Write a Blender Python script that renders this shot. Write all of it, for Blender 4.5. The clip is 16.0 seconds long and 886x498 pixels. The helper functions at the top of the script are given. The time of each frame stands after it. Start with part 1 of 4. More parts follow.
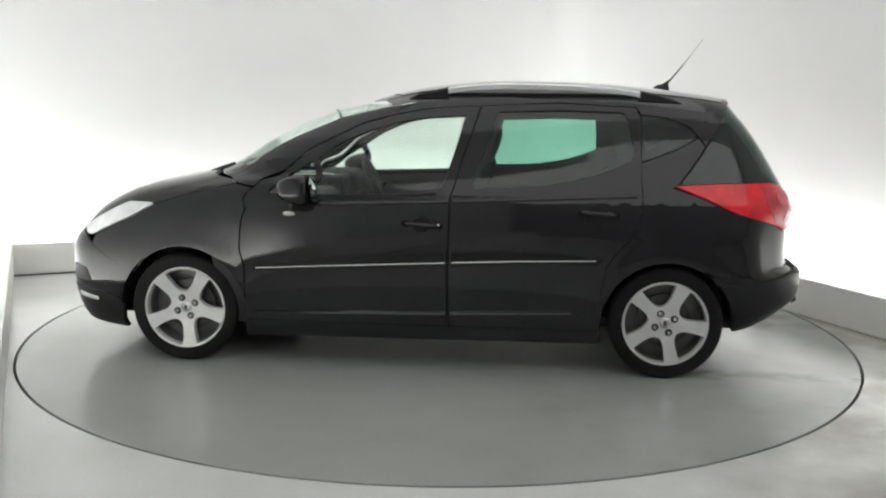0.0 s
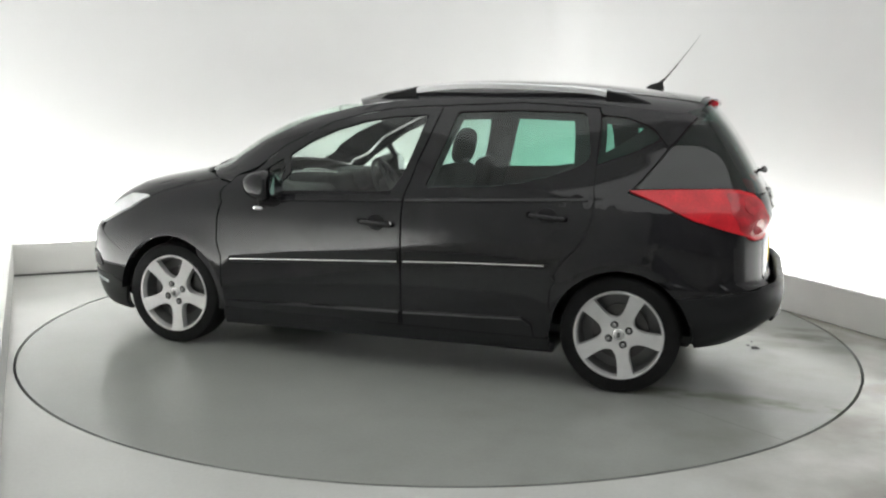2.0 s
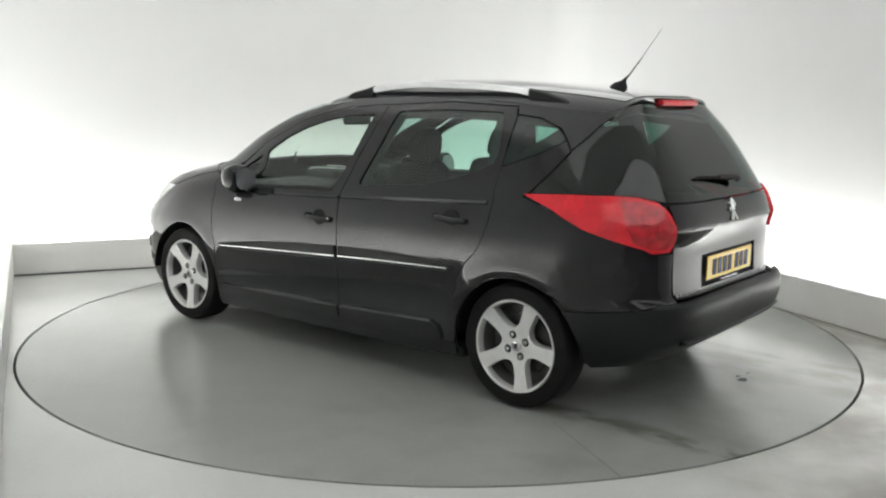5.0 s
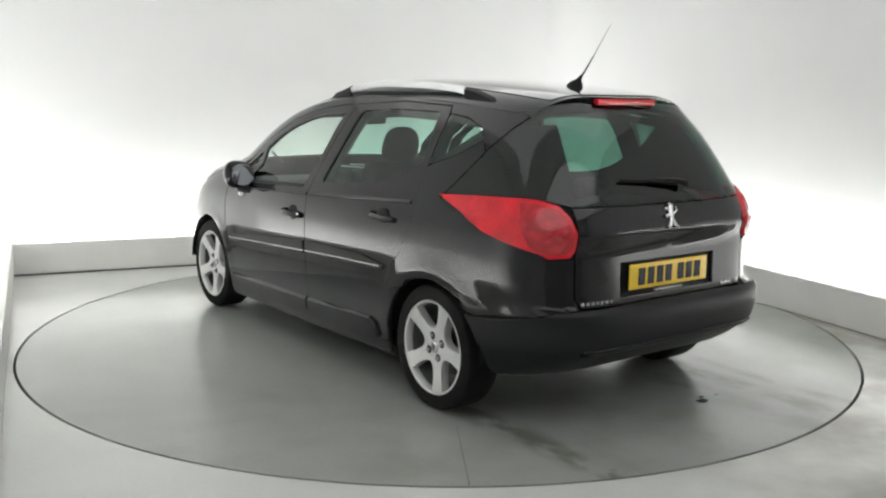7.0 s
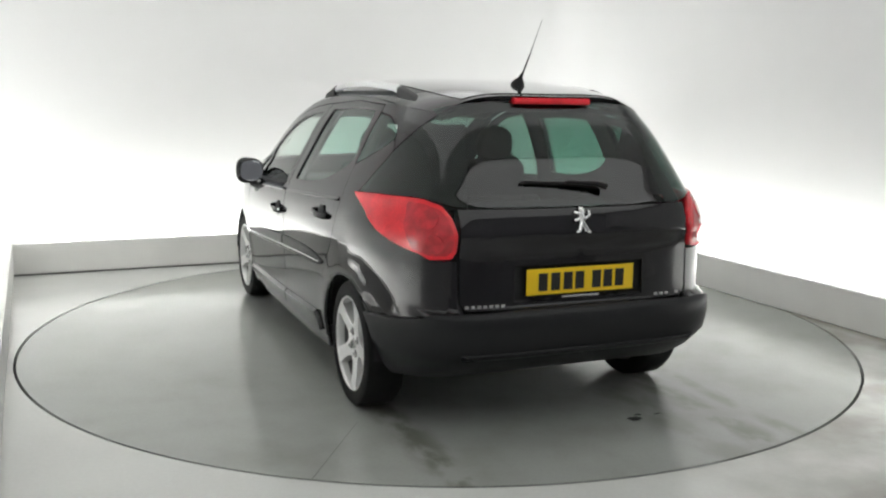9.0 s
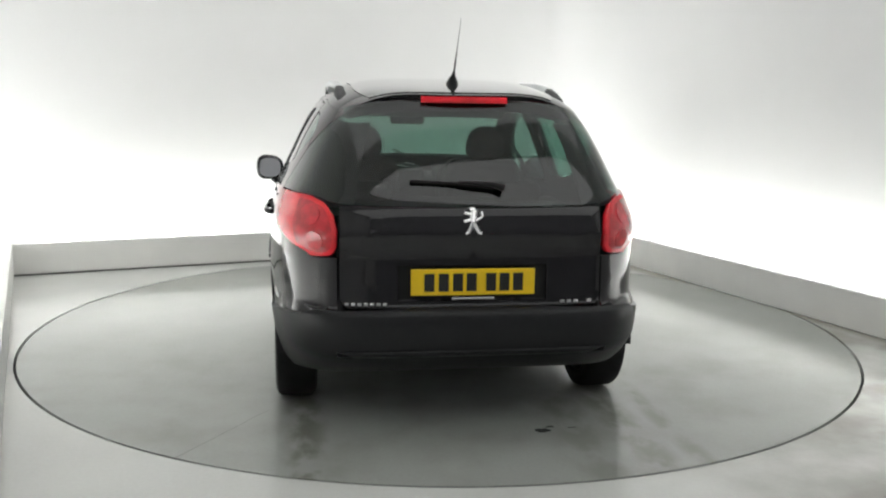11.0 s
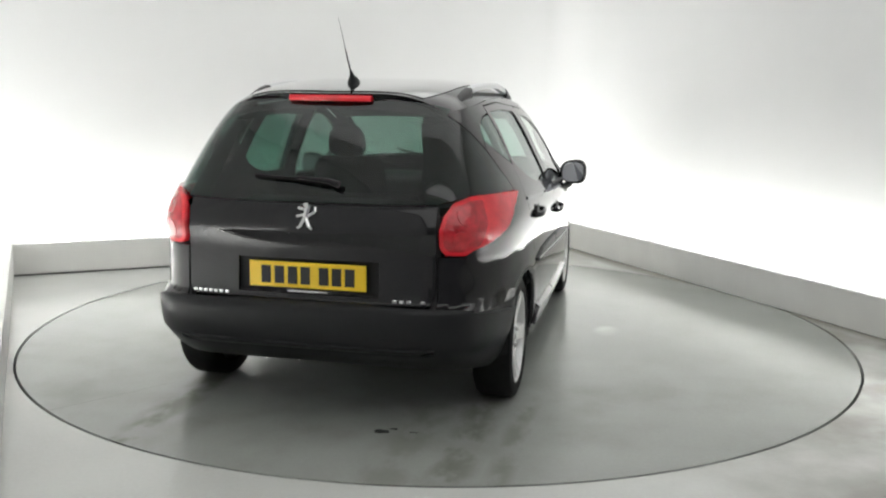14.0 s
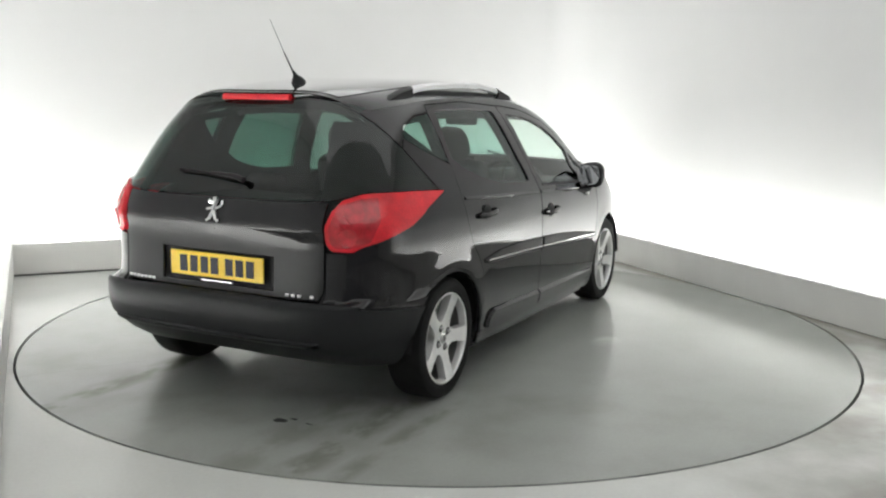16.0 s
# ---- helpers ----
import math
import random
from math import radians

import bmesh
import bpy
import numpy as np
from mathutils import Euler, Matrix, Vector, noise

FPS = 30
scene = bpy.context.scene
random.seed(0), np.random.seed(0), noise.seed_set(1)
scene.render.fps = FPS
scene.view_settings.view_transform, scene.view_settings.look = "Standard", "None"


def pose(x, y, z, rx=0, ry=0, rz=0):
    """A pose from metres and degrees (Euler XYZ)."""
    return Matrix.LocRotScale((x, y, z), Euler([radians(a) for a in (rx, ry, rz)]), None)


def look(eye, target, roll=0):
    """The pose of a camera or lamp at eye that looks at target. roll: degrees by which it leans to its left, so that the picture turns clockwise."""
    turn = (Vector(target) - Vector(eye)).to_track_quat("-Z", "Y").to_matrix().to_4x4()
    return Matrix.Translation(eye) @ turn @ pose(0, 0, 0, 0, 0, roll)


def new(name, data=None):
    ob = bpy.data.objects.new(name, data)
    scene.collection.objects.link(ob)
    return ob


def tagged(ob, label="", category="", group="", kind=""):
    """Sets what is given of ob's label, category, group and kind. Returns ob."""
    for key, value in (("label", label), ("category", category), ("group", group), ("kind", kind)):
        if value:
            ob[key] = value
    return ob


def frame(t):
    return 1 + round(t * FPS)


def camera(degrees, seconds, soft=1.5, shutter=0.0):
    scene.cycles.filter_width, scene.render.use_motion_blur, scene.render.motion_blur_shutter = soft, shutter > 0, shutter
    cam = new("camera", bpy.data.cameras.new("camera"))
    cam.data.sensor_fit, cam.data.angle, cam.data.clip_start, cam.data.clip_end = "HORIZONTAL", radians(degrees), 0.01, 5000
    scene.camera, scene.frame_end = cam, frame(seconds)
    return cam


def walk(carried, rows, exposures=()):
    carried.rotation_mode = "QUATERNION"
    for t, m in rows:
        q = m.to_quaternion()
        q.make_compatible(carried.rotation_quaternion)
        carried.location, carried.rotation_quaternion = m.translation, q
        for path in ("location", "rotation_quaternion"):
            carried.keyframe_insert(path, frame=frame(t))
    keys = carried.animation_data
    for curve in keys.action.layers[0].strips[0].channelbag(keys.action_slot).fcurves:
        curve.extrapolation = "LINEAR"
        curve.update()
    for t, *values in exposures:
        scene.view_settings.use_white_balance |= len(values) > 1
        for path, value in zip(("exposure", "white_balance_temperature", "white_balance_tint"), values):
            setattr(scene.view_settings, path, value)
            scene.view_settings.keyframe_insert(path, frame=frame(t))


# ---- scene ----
# ------------------------------------------------------------------ camera
EYE = Vector((0.0, -5.669, 1.4315))
AIM = EYE + Vector((0.0024 * math.cos(0.1647), math.cos(0.1647), -math.sin(0.1647)))
cam = camera(51.56, 16.0, soft=2.2)
walk(cam, [(0.0, look(EYE, AIM, 0.865)), (16.0, look(EYE, AIM, 0.865))])

# ------------------------------------------------------------------ light
ROOM = 24.0          # the room stands at an angle to the view
CEIL = 3.5
scene.view_settings.exposure = 0.0
world = bpy.data.worlds.new("world")
scene.world = world
world.use_nodes = True
world.node_tree.nodes["Background"].inputs[0].default_value = (0.9, 0.95, 1.0, 1)
world.node_tree.nodes["Background"].inputs[1].default_value = 0.03


def room(e1, e2, z=0.0):
    """A place in the room: e1 along the back wall, e2 towards it, from the turntable's axis."""
    a = radians(ROOM)
    return Vector((e1 * math.cos(a) - e2 * math.sin(a), e1 * math.sin(a) + e2 * math.cos(a), z))


def area(name, e1, e2, z, sx, sy, watts, target=None):
    l = bpy.data.lights.new(name, "AREA")
    l.shape, l.size, l.size_y, l.energy, l.color = "RECTANGLE", sx, sy, watts, (0.99, 1.0, 0.985)
    ob = new(name, l)
    ob.matrix_world = Matrix.Translation(room(e1, e2, z)) @ Matrix.Rotation(radians(ROOM), 4, "Z")
    return ob


# An unseen fill over the car, added to brighten the upper walls.
area("unseen_ceiling_lamp", 0.0, -0.1, CEIL - 0.09, 4.6, 4.3, 35)
area("unseen_ceiling_lamp", -0.1, -4.65, CEIL - 0.09, 5.2, 2.9, 42)


# ------------------------------------------------------------------ materials
def material(name, colour, rough=0.5, metal=0.0, coat=0.0, vary=0.0, scale=6.0, fine=0.0, fine_scale=300.0, bump=0.0, bump_scale=200.0,
             coat_rough=0.03, spec=0.5, emit=0.0, rough_vary=0.0):
    """Principled, with its colour varied at two scales and a fine relief."""
    m = bpy.data.materials.new(name)
    m.use_nodes = True
    nt = m.node_tree
    b = nt.nodes["Principled BSDF"]
    I = b.inputs
    I["Base Color"].default_value = (*colour, 1)
    I["Roughness"].default_value, I["Metallic"].default_value = rough, metal
    I["Coat Weight"].default_value, I["Coat Roughness"].default_value = coat, coat_rough
    I["Specular IOR Level"].default_value = spec
    if emit:
        I["Emission Color"].default_value, I["Emission Strength"].default_value = (*colour, 1), emit
    L = nt.links.new
    tc = nt.nodes.new("ShaderNodeTexCoord")

    def noise_node(sc, detail=6):
        n = nt.nodes.new("ShaderNodeTexNoise")
        n.inputs["Scale"].default_value, n.inputs["Detail"].default_value = sc, detail
        L(tc.outputs["Object"], n.inputs["Vector"])
        return n

    if vary or fine:
        a, f = noise_node(scale), noise_node(fine_scale, 3)
        s1 = nt.nodes.new("ShaderNodeMapRange")
        s1.inputs[1].default_value, s1.inputs[2].default_value = 0.25, 0.75
        s1.inputs[3].default_value, s1.inputs[4].default_value = 1 - vary, 1 + vary
        s2 = nt.nodes.new("ShaderNodeMapRange")
        s2.inputs[1].default_value, s2.inputs[2].default_value = 0.25, 0.75
        s2.inputs[3].default_value, s2.inputs[4].default_value = 1 - fine, 1 + fine
        L(a.outputs[0], s1.inputs[0]), L(f.outputs[0], s2.inputs[0])
        mul = nt.nodes.new("ShaderNodeMath")
        mul.operation = "MULTIPLY"
        L(s1.outputs[0], mul.inputs[0]), L(s2.outputs[0], mul.inputs[1])
        vm = nt.nodes.new("ShaderNodeVectorMath")
        vm.operation = "SCALE"
        vm.inputs[0].default_value = colour
        L(mul.outputs[0], vm.inputs["Scale"])
        L(vm.outputs[0], I["Base Color"])
    if rough_vary:
        r = noise_node(scale * 1.7)
        s3 = nt.nodes.new("ShaderNodeMapRange")
        s3.inputs[1].default_value, s3.inputs[2].default_value = 0.3, 0.7
        s3.inputs[3].default_value, s3.inputs[4].default_value = max(rough - rough_vary, 0.02), rough + rough_vary
        L(r.outputs[0], s3.inputs[0]), L(s3.outputs[0], I["Roughness"])
    if bump:
        n = noise_node(bump_scale, 4)
        bp = nt.nodes.new("ShaderNodeBump")
        bp.inputs["Strength"].default_value, bp.inputs["Distance"].default_value = bump, 0.002
        L(n.outputs[0], bp.inputs["Height"]), L(bp.outputs[0], I["Normal"])
    return m


def glass(name, tint, gloss=1.0):
    """A tinted pane: clear, with a gloss that grows towards grazing."""
    m = bpy.data.materials.new(name)
    m.use_nodes = True
    nt = m.node_tree
    nt.nodes.remove(nt.nodes["Principled BSDF"])
    tr, gl, mix = (nt.nodes.new(k) for k in ("ShaderNodeBsdfTransparent", "ShaderNodeBsdfGlossy", "ShaderNodeMixShader"))
    lw = nt.nodes.new("ShaderNodeLayerWeight")
    lw.inputs[0].default_value = 0.5
    pw, ml = nt.nodes.new("ShaderNodeMath"), nt.nodes.new("ShaderNodeMath")
    pw.operation, ml.operation = "POWER", "MULTIPLY_ADD"
    pw.inputs[1].default_value, ml.inputs[1].default_value, ml.inputs[2].default_value = 5.0, 0.94, 0.06
    nt.links.new(lw.outputs["Facing"], pw.inputs[0])
    nt.links.new(pw.outputs[0], ml.inputs[0])
    tr.inputs[0].default_value = (*tint, 1)
    gl.inputs["Roughness"].default_value = 0.015
    gl.inputs[0].default_value = (gloss, gloss, gloss, 1)
    nt.links.new(ml.outputs[0], mix.inputs[0])
    nt.links.new(tr.outputs[0], mix.inputs[1])
    nt.links.new(gl.outputs[0], mix.inputs[2])
    nt.links.new(mix.outputs[0], nt.nodes["Material Output"].inputs[0])
    return m


PAINT = material("black_metallic_paint", (0.0125, 0.0123, 0.0142), 0.05, 0.0, 0.0, vary=0.1, scale=3, fine=0.25, fine_scale=900, spec=0.5)
# Metallic gloss added so that the roof mirrors more of the white wall.
ROOFGLOSS = material("black_roof_glass_and_gloss", (0.10, 0.105, 0.11), 0.03, 0.4, 1.0, coat_rough=0.02, spec=1.0, vary=0.1, scale=3)
TRIM = material("black_trim_plastic", (0.012, 0.012, 0.0125), 0.45, vary=0.15, fine=0.1, bump=0.15, bump_scale=500, spec=0.25)
BUMPER = material("satin_black_bumper", (0.011, 0.0115, 0.013), 0.40, vary=0.1, fine=0.1, bump=0.1, bump_scale=600, spec=0.3)
RUBBER = material("tyre_rubber", (0.012, 0.012, 0.012), 0.7, vary=0.2, scale=20, fine=0.2, bump=0.2, bump_scale=300, spec=0.15)
ALLOY = material("silver_alloy", (0.74, 0.74, 0.735), 0.3, 0.4, 0.4, vary=0.07, scale=14, fine=0.06)
DARKMETAL = material("dark_metal", (0.03, 0.03, 0.03), 0.5, 0.6, vary=0.2)
# Alloy darkened in its colour, for the shade inside the rim.
BARREL = material("shaded_alloy", (0.16, 0.16, 0.16), 0.45, 0.4, vary=0.15, scale=14)
STEEL = material("brake_steel", (0.10, 0.098, 0.095), 0.4, 0.8, vary=0.1)
CHROME = material("chrome", (0.8, 0.8, 0.8), 0.12, 1.0)
MIRROR = material("mirror_silver", (0.42, 0.43, 0.45), 0.04, 1.0)
RAILSILVER = material("anodised_silver", (0.75, 0.76, 0.77), 0.3, 0.4, vary=0.04)
FABRIC = material("dark_seat_cloth", (0.018, 0.018, 0.02), 0.85, vary=0.2, scale=30, fine=0.25, fine_scale=500, bump=0.3, bump_scale=400)
PALELINE = material("pale_line", (0.8, 0.8, 0.8), 0.35, vary=0.05)
INTERIOR = material("dark_interior_plastic", (0.014, 0.014, 0.015), 0.6, vary=0.2, fine=0.1, bump=0.2)
HEADLINER = material("grey_headliner", (0.07, 0.07, 0.07), 0.9, vary=0.1)
YELLOW = material("yellow_plate", (0.92, 0.62, 0.008), 0.35, vary=0.05, fine=0.04, coat=0.3)
INK = material("black_ink", (0.01, 0.01, 0.01), 0.5)
SILVERINK = material("bright_metal", (0.75, 0.75, 0.75), 0.25, 0.7)
WALLWHITE = material("white_wall_paint", (0.8, 0.8, 0.795), 0.6, vary=0.03, scale=0.7, fine=0.02, bump=0.05)
KERBPAINT = material("off_white_kerb_paint", (0.86, 0.855, 0.825), 0.5, vary=0.05, scale=3, fine=0.04, bump=0.1)
CEILPAINT = material("ceiling_paint", (0.7, 0.7, 0.7), 0.7, vary=0.03, scale=1)
DARKWALL = material("dark_curtain", (0.31, 0.31, 0.325), 0.8, vary=0.2, scale=2)
FLOORPAINT = material("grey_floor_paint", (0.66, 0.673, 0.647), 0.2, vary=0.07, scale=1.1, fine=0.03, fine_scale=60, rough_vary=0.05)
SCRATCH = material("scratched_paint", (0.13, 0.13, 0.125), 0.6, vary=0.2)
GROOVE = material("matt_black", (0.02, 0.02, 0.02), 0.9)
TUBE = material("white_light_strip", (0.99, 1.0, 0.985), 0.5, emit=12.4)


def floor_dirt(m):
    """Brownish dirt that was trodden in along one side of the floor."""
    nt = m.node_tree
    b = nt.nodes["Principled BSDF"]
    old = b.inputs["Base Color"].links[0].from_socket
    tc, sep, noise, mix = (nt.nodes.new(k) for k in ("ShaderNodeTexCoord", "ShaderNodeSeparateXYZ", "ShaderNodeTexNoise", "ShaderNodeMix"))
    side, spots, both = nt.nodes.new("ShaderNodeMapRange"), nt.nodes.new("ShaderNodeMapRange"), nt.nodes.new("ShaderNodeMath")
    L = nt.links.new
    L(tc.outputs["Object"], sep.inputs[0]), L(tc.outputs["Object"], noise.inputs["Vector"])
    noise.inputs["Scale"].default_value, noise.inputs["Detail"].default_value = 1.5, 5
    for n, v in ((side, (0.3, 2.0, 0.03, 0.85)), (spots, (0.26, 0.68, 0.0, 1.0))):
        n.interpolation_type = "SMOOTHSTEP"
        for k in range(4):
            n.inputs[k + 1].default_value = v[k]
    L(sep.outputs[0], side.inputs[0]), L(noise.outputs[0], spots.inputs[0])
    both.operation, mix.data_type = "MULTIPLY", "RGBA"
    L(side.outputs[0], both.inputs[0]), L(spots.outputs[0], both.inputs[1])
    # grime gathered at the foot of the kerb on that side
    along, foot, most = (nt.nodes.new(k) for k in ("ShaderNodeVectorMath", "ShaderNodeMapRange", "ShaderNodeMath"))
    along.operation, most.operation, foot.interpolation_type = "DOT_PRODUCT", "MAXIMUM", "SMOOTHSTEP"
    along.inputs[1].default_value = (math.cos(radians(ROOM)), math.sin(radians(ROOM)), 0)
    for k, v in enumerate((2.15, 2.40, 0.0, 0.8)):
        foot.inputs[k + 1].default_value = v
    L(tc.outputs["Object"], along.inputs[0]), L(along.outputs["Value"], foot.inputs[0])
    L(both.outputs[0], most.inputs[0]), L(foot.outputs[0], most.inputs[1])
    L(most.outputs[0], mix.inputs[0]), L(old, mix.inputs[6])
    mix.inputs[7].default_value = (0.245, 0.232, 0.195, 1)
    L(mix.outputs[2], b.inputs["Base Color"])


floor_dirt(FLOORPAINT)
GLASS_FRONT = glass("clear_green_glass", (0.84, 0.93, 0.88))
GLASS_REAR = glass("tinted_green_glass", (0.395, 0.63, 0.545))
GLASS_TAIL = glass("dark_tinted_glass", (0.112, 0.212, 0.175))
GLASS_QUARTER = glass("deep_tinted_glass", (0.25, 0.46, 0.385))
REDLENS = material("red_lens", (0.78, 0.02, 0.034), 0.16, coat=0.5, spec=0.35, vary=0.22, scale=9, fine=0.12, fine_scale=120)
REDDARK = material("dark_red_reflector", (0.56, 0.013, 0.026), 0.2, coat=0.8, vary=0.4, scale=22)
HEADLENS = material("headlamp_lens", (0.8, 0.82, 0.83), 0.08, 0.25, 1.0, vary=0.2, scale=12)


# ------------------------------------------------------------------ building helpers
def part(name, bm, mat, parent, label=""):
    """Links a bmesh as ONE mesh object under a thing or a part."""
    me = bpy.data.meshes.new(name)
    bm.to_mesh(me)
    bm.free()
    me.materials.append(mat)
    ob = new(name, me)
    if parent is not None:
        ob.parent = parent
    if label:
        tagged(ob, label)
    return ob


def smooth(ob, angle=40):
    me = ob.data
    me.polygons.foreach_set("use_smooth", [True] * len(me.polygons))
    me.set_sharp_from_angle(angle=radians(angle))
    return ob


def box(bm, x0, x1, y0, y1, z0, z1, m=None, bevel=0.0, seg=2):
    r = bmesh.ops.create_cube(bm, size=1.0)
    vs = r["verts"]
    for v in vs:
        v.co = Vector(((x0 + x1) / 2 + v.co.x * (x1 - x0), (y0 + y1) / 2 + v.co.y * (y1 - y0), (z0 + z1) / 2 + v.co.z * (z1 - z0)))
    if m is not None:
        bmesh.ops.transform(bm, matrix=m, verts=vs)
    if bevel:
        es = list({e for v in vs for e in v.link_edges})
        bmesh.ops.bevel(bm, geom=es, offset=bevel, segments=seg, profile=0.5, affect="EDGES")
    return bm


def lathe(bm, profile, n=48, axis="y", arc=2 * math.pi):
    """Turns (r, h) pairs about an axis through the origin."""
    rings = []
    for k in range(n):
        a = arc * k / n
        ring = []
        for r, h in profile:
            ca, sa = r * math.cos(a), r * math.sin(a)
            ring.append(bm.verts.new((ca, h, sa) if axis == "y" else (ca, sa, h)))
        rings.append(ring)
    for k in range(n):
        A, B = rings[k], rings[(k + 1) % n]
        for i in range(len(profile) - 1):
            try:
                bm.faces.new((A[i], A[i + 1], B[i + 1], B[i]))
            except ValueError:
                pass
    bmesh.ops.recalc_face_normals(bm, faces=bm.faces)
    return bm


def tube(bm, pts, r, n=8, taper=None, cap=True):
    """A round bar along points; r one radius, taper the radius at its end."""
    pts = [Vector(p) for p in pts]
    rings = []
    for i, p in enumerate(pts):
        d = (pts[min(i + 1, len(pts) - 1)] - pts[max(i - 1, 0)]).normalized()
        u = d.cross(Vector((0, 0, 1)))
        if u.length < 1e-3:
            u = d.cross(Vector((0, 1, 0)))
        u.normalize()
        w = u.cross(d)
        rr = r if taper is None else r + (taper - r) * i / (len(pts) - 1)
        rings.append([bm.verts.new(p + rr * (u * math.cos(2 * math.pi * k / n) + w * math.sin(2 * math.pi * k / n))) for k in range(n)])
    for A, B in zip(rings, rings[1:]):
        for k in range(n):
            bm.faces.new((A[k], A[(k + 1) % n], B[(k + 1) % n], B[k]))
    if cap:
        bm.faces.new(rings[0][::-1]), bm.faces.new(rings[-1])
    bmesh.ops.recalc_face_normals(bm, faces=bm.faces)
    return bm


def curve_of(*pairs):
    """A smooth monotone curve through (a, b) pairs."""
    xs, ys = np.array([p[0] for p in pairs], float), np.array([p[1] for p in pairs], float)
    h, d = np.diff(xs), np.diff(ys) / np.diff(xs)
    m = np.concatenate([[d[0]], np.where(d[:-1] * d[1:] > 0, 2 * d[:-1] * d[1:] / (d[:-1] + d[1:] + 1e-12), 0), [d[-1]]])

    def f(x):
        x = min(max(x, xs[0]), xs[-1])
        i = min(int(np.searchsorted(xs, x, side="right")) - 1, len(h) - 1)
        t = (x - xs[i]) / h[i]
        return float(ys[i] * (1 + 2 * t) * (1 - t) ** 2 + h[i] * m[i] * t * (1 - t) ** 2 + ys[i + 1] * t * t * (3 - 2 * t) + h[i] * m[i + 1] * t * t * (t - 1))
    return f


# ------------------------------------------------------------------ the room
def slab(name, e1a, e1b, e2a, e2b, z0, z1, mat, label, kind="structure", category="", bevel=0.0):
    bm = bmesh.new()
    box(bm, e1a, e1b, e2a, e2b, z0, z1, bevel=bevel)
    ob = part(name, bm, mat, None, label)
    ob.matrix_world = Matrix.Rotation(radians(ROOM), 4, "Z")
    tagged(ob, kind=kind, category=category)
    return ob


LEFT, RIGHT, BACK, FRONT = -2.487, 2.41, 2.58, -6.2
COVE = 0.4
RADIUS = 2.4514


def ring_floor():
    """The floor round the turntable: one sheet with a round hole."""
    bm = bmesh.new()
    n = 160
    inner, outer, low = [], [], []
    for k in range(n):
        a = 2 * math.pi * k / n
        ca, sa = math.cos(a), math.sin(a)
        inner.append(bm.verts.new(((RADIUS + 0.0075) * ca, (RADIUS + 0.0075) * sa, 0)))
        low.append(bm.verts.new(((RADIUS + 0.0075) * ca, (RADIUS + 0.0075) * sa, -0.05)))
        outer.append(bm.verts.new((9 * ca, 9 * sa, 0)))
    for k in range(n):
        j = (k + 1) % n
        bm.faces.new((inner[k], outer[k], outer[j], inner[j]))
        bm.faces.new((low[k], inner[k], inner[j], low[j]))
    bmesh.ops.recalc_face_normals(bm, faces=bm.faces)
    return tagged(part("floor", bm, FLOORPAINT, None, "worn grey painted concrete floor"), kind="structure", category="floor")


def shell_wall():
    """The white wall round three sides: one upright sheet with round corners."""
    a, d, e, rad, w = LEFT - COVE, RIGHT + COVE, BACK + COVE, 0.35, 0.15
    path = [(a, FRONT)]
    for k in range(13):
        t = math.pi - math.pi / 2 * k / 12
        path.append((a + rad + rad * math.cos(t), e - rad + rad * math.sin(t)))
    for k in range(13):
        t = math.pi / 2 * (1 - k / 12)
        path.append((d - rad + rad * math.cos(t), e - rad + rad * math.sin(t)))
    path.append((d, FRONT))
    bm = bmesh.new()
    cols = []
    for i, (x, y) in enumerate(path):
        x0, y0 = path[max(i - 1, 0)]
        x1, y1 = path[min(i + 1, len(path) - 1)]
        l = math.hypot(x1 - x0, y1 - y0)
        nx, ny = -(y1 - y0) / l * w, (x1 - x0) / l * w
        cols.append([bm.verts.new(p) for p in ((x, y, -0.05), (x, y, CEIL), (x + nx, y + ny, CEIL), (x + nx, y + ny, -0.05))])
    for A, B in zip(cols, cols[1:]):
        for k in range(4):
            bm.faces.new((A[k], B[k], B[(k + 1) % 4], A[(k + 1) % 4]))
    bmesh.ops.recalc_face_normals(bm, faces=bm.faces)
    ob = smooth(part("wall", bm, WALLWHITE, None, "smooth white studio wall with rounded corners, lit from below"), 30)
    ob.matrix_world = Matrix.Rotation(radians(ROOM), 4, "Z")
    tagged(ob, kind="structure", category="wall")


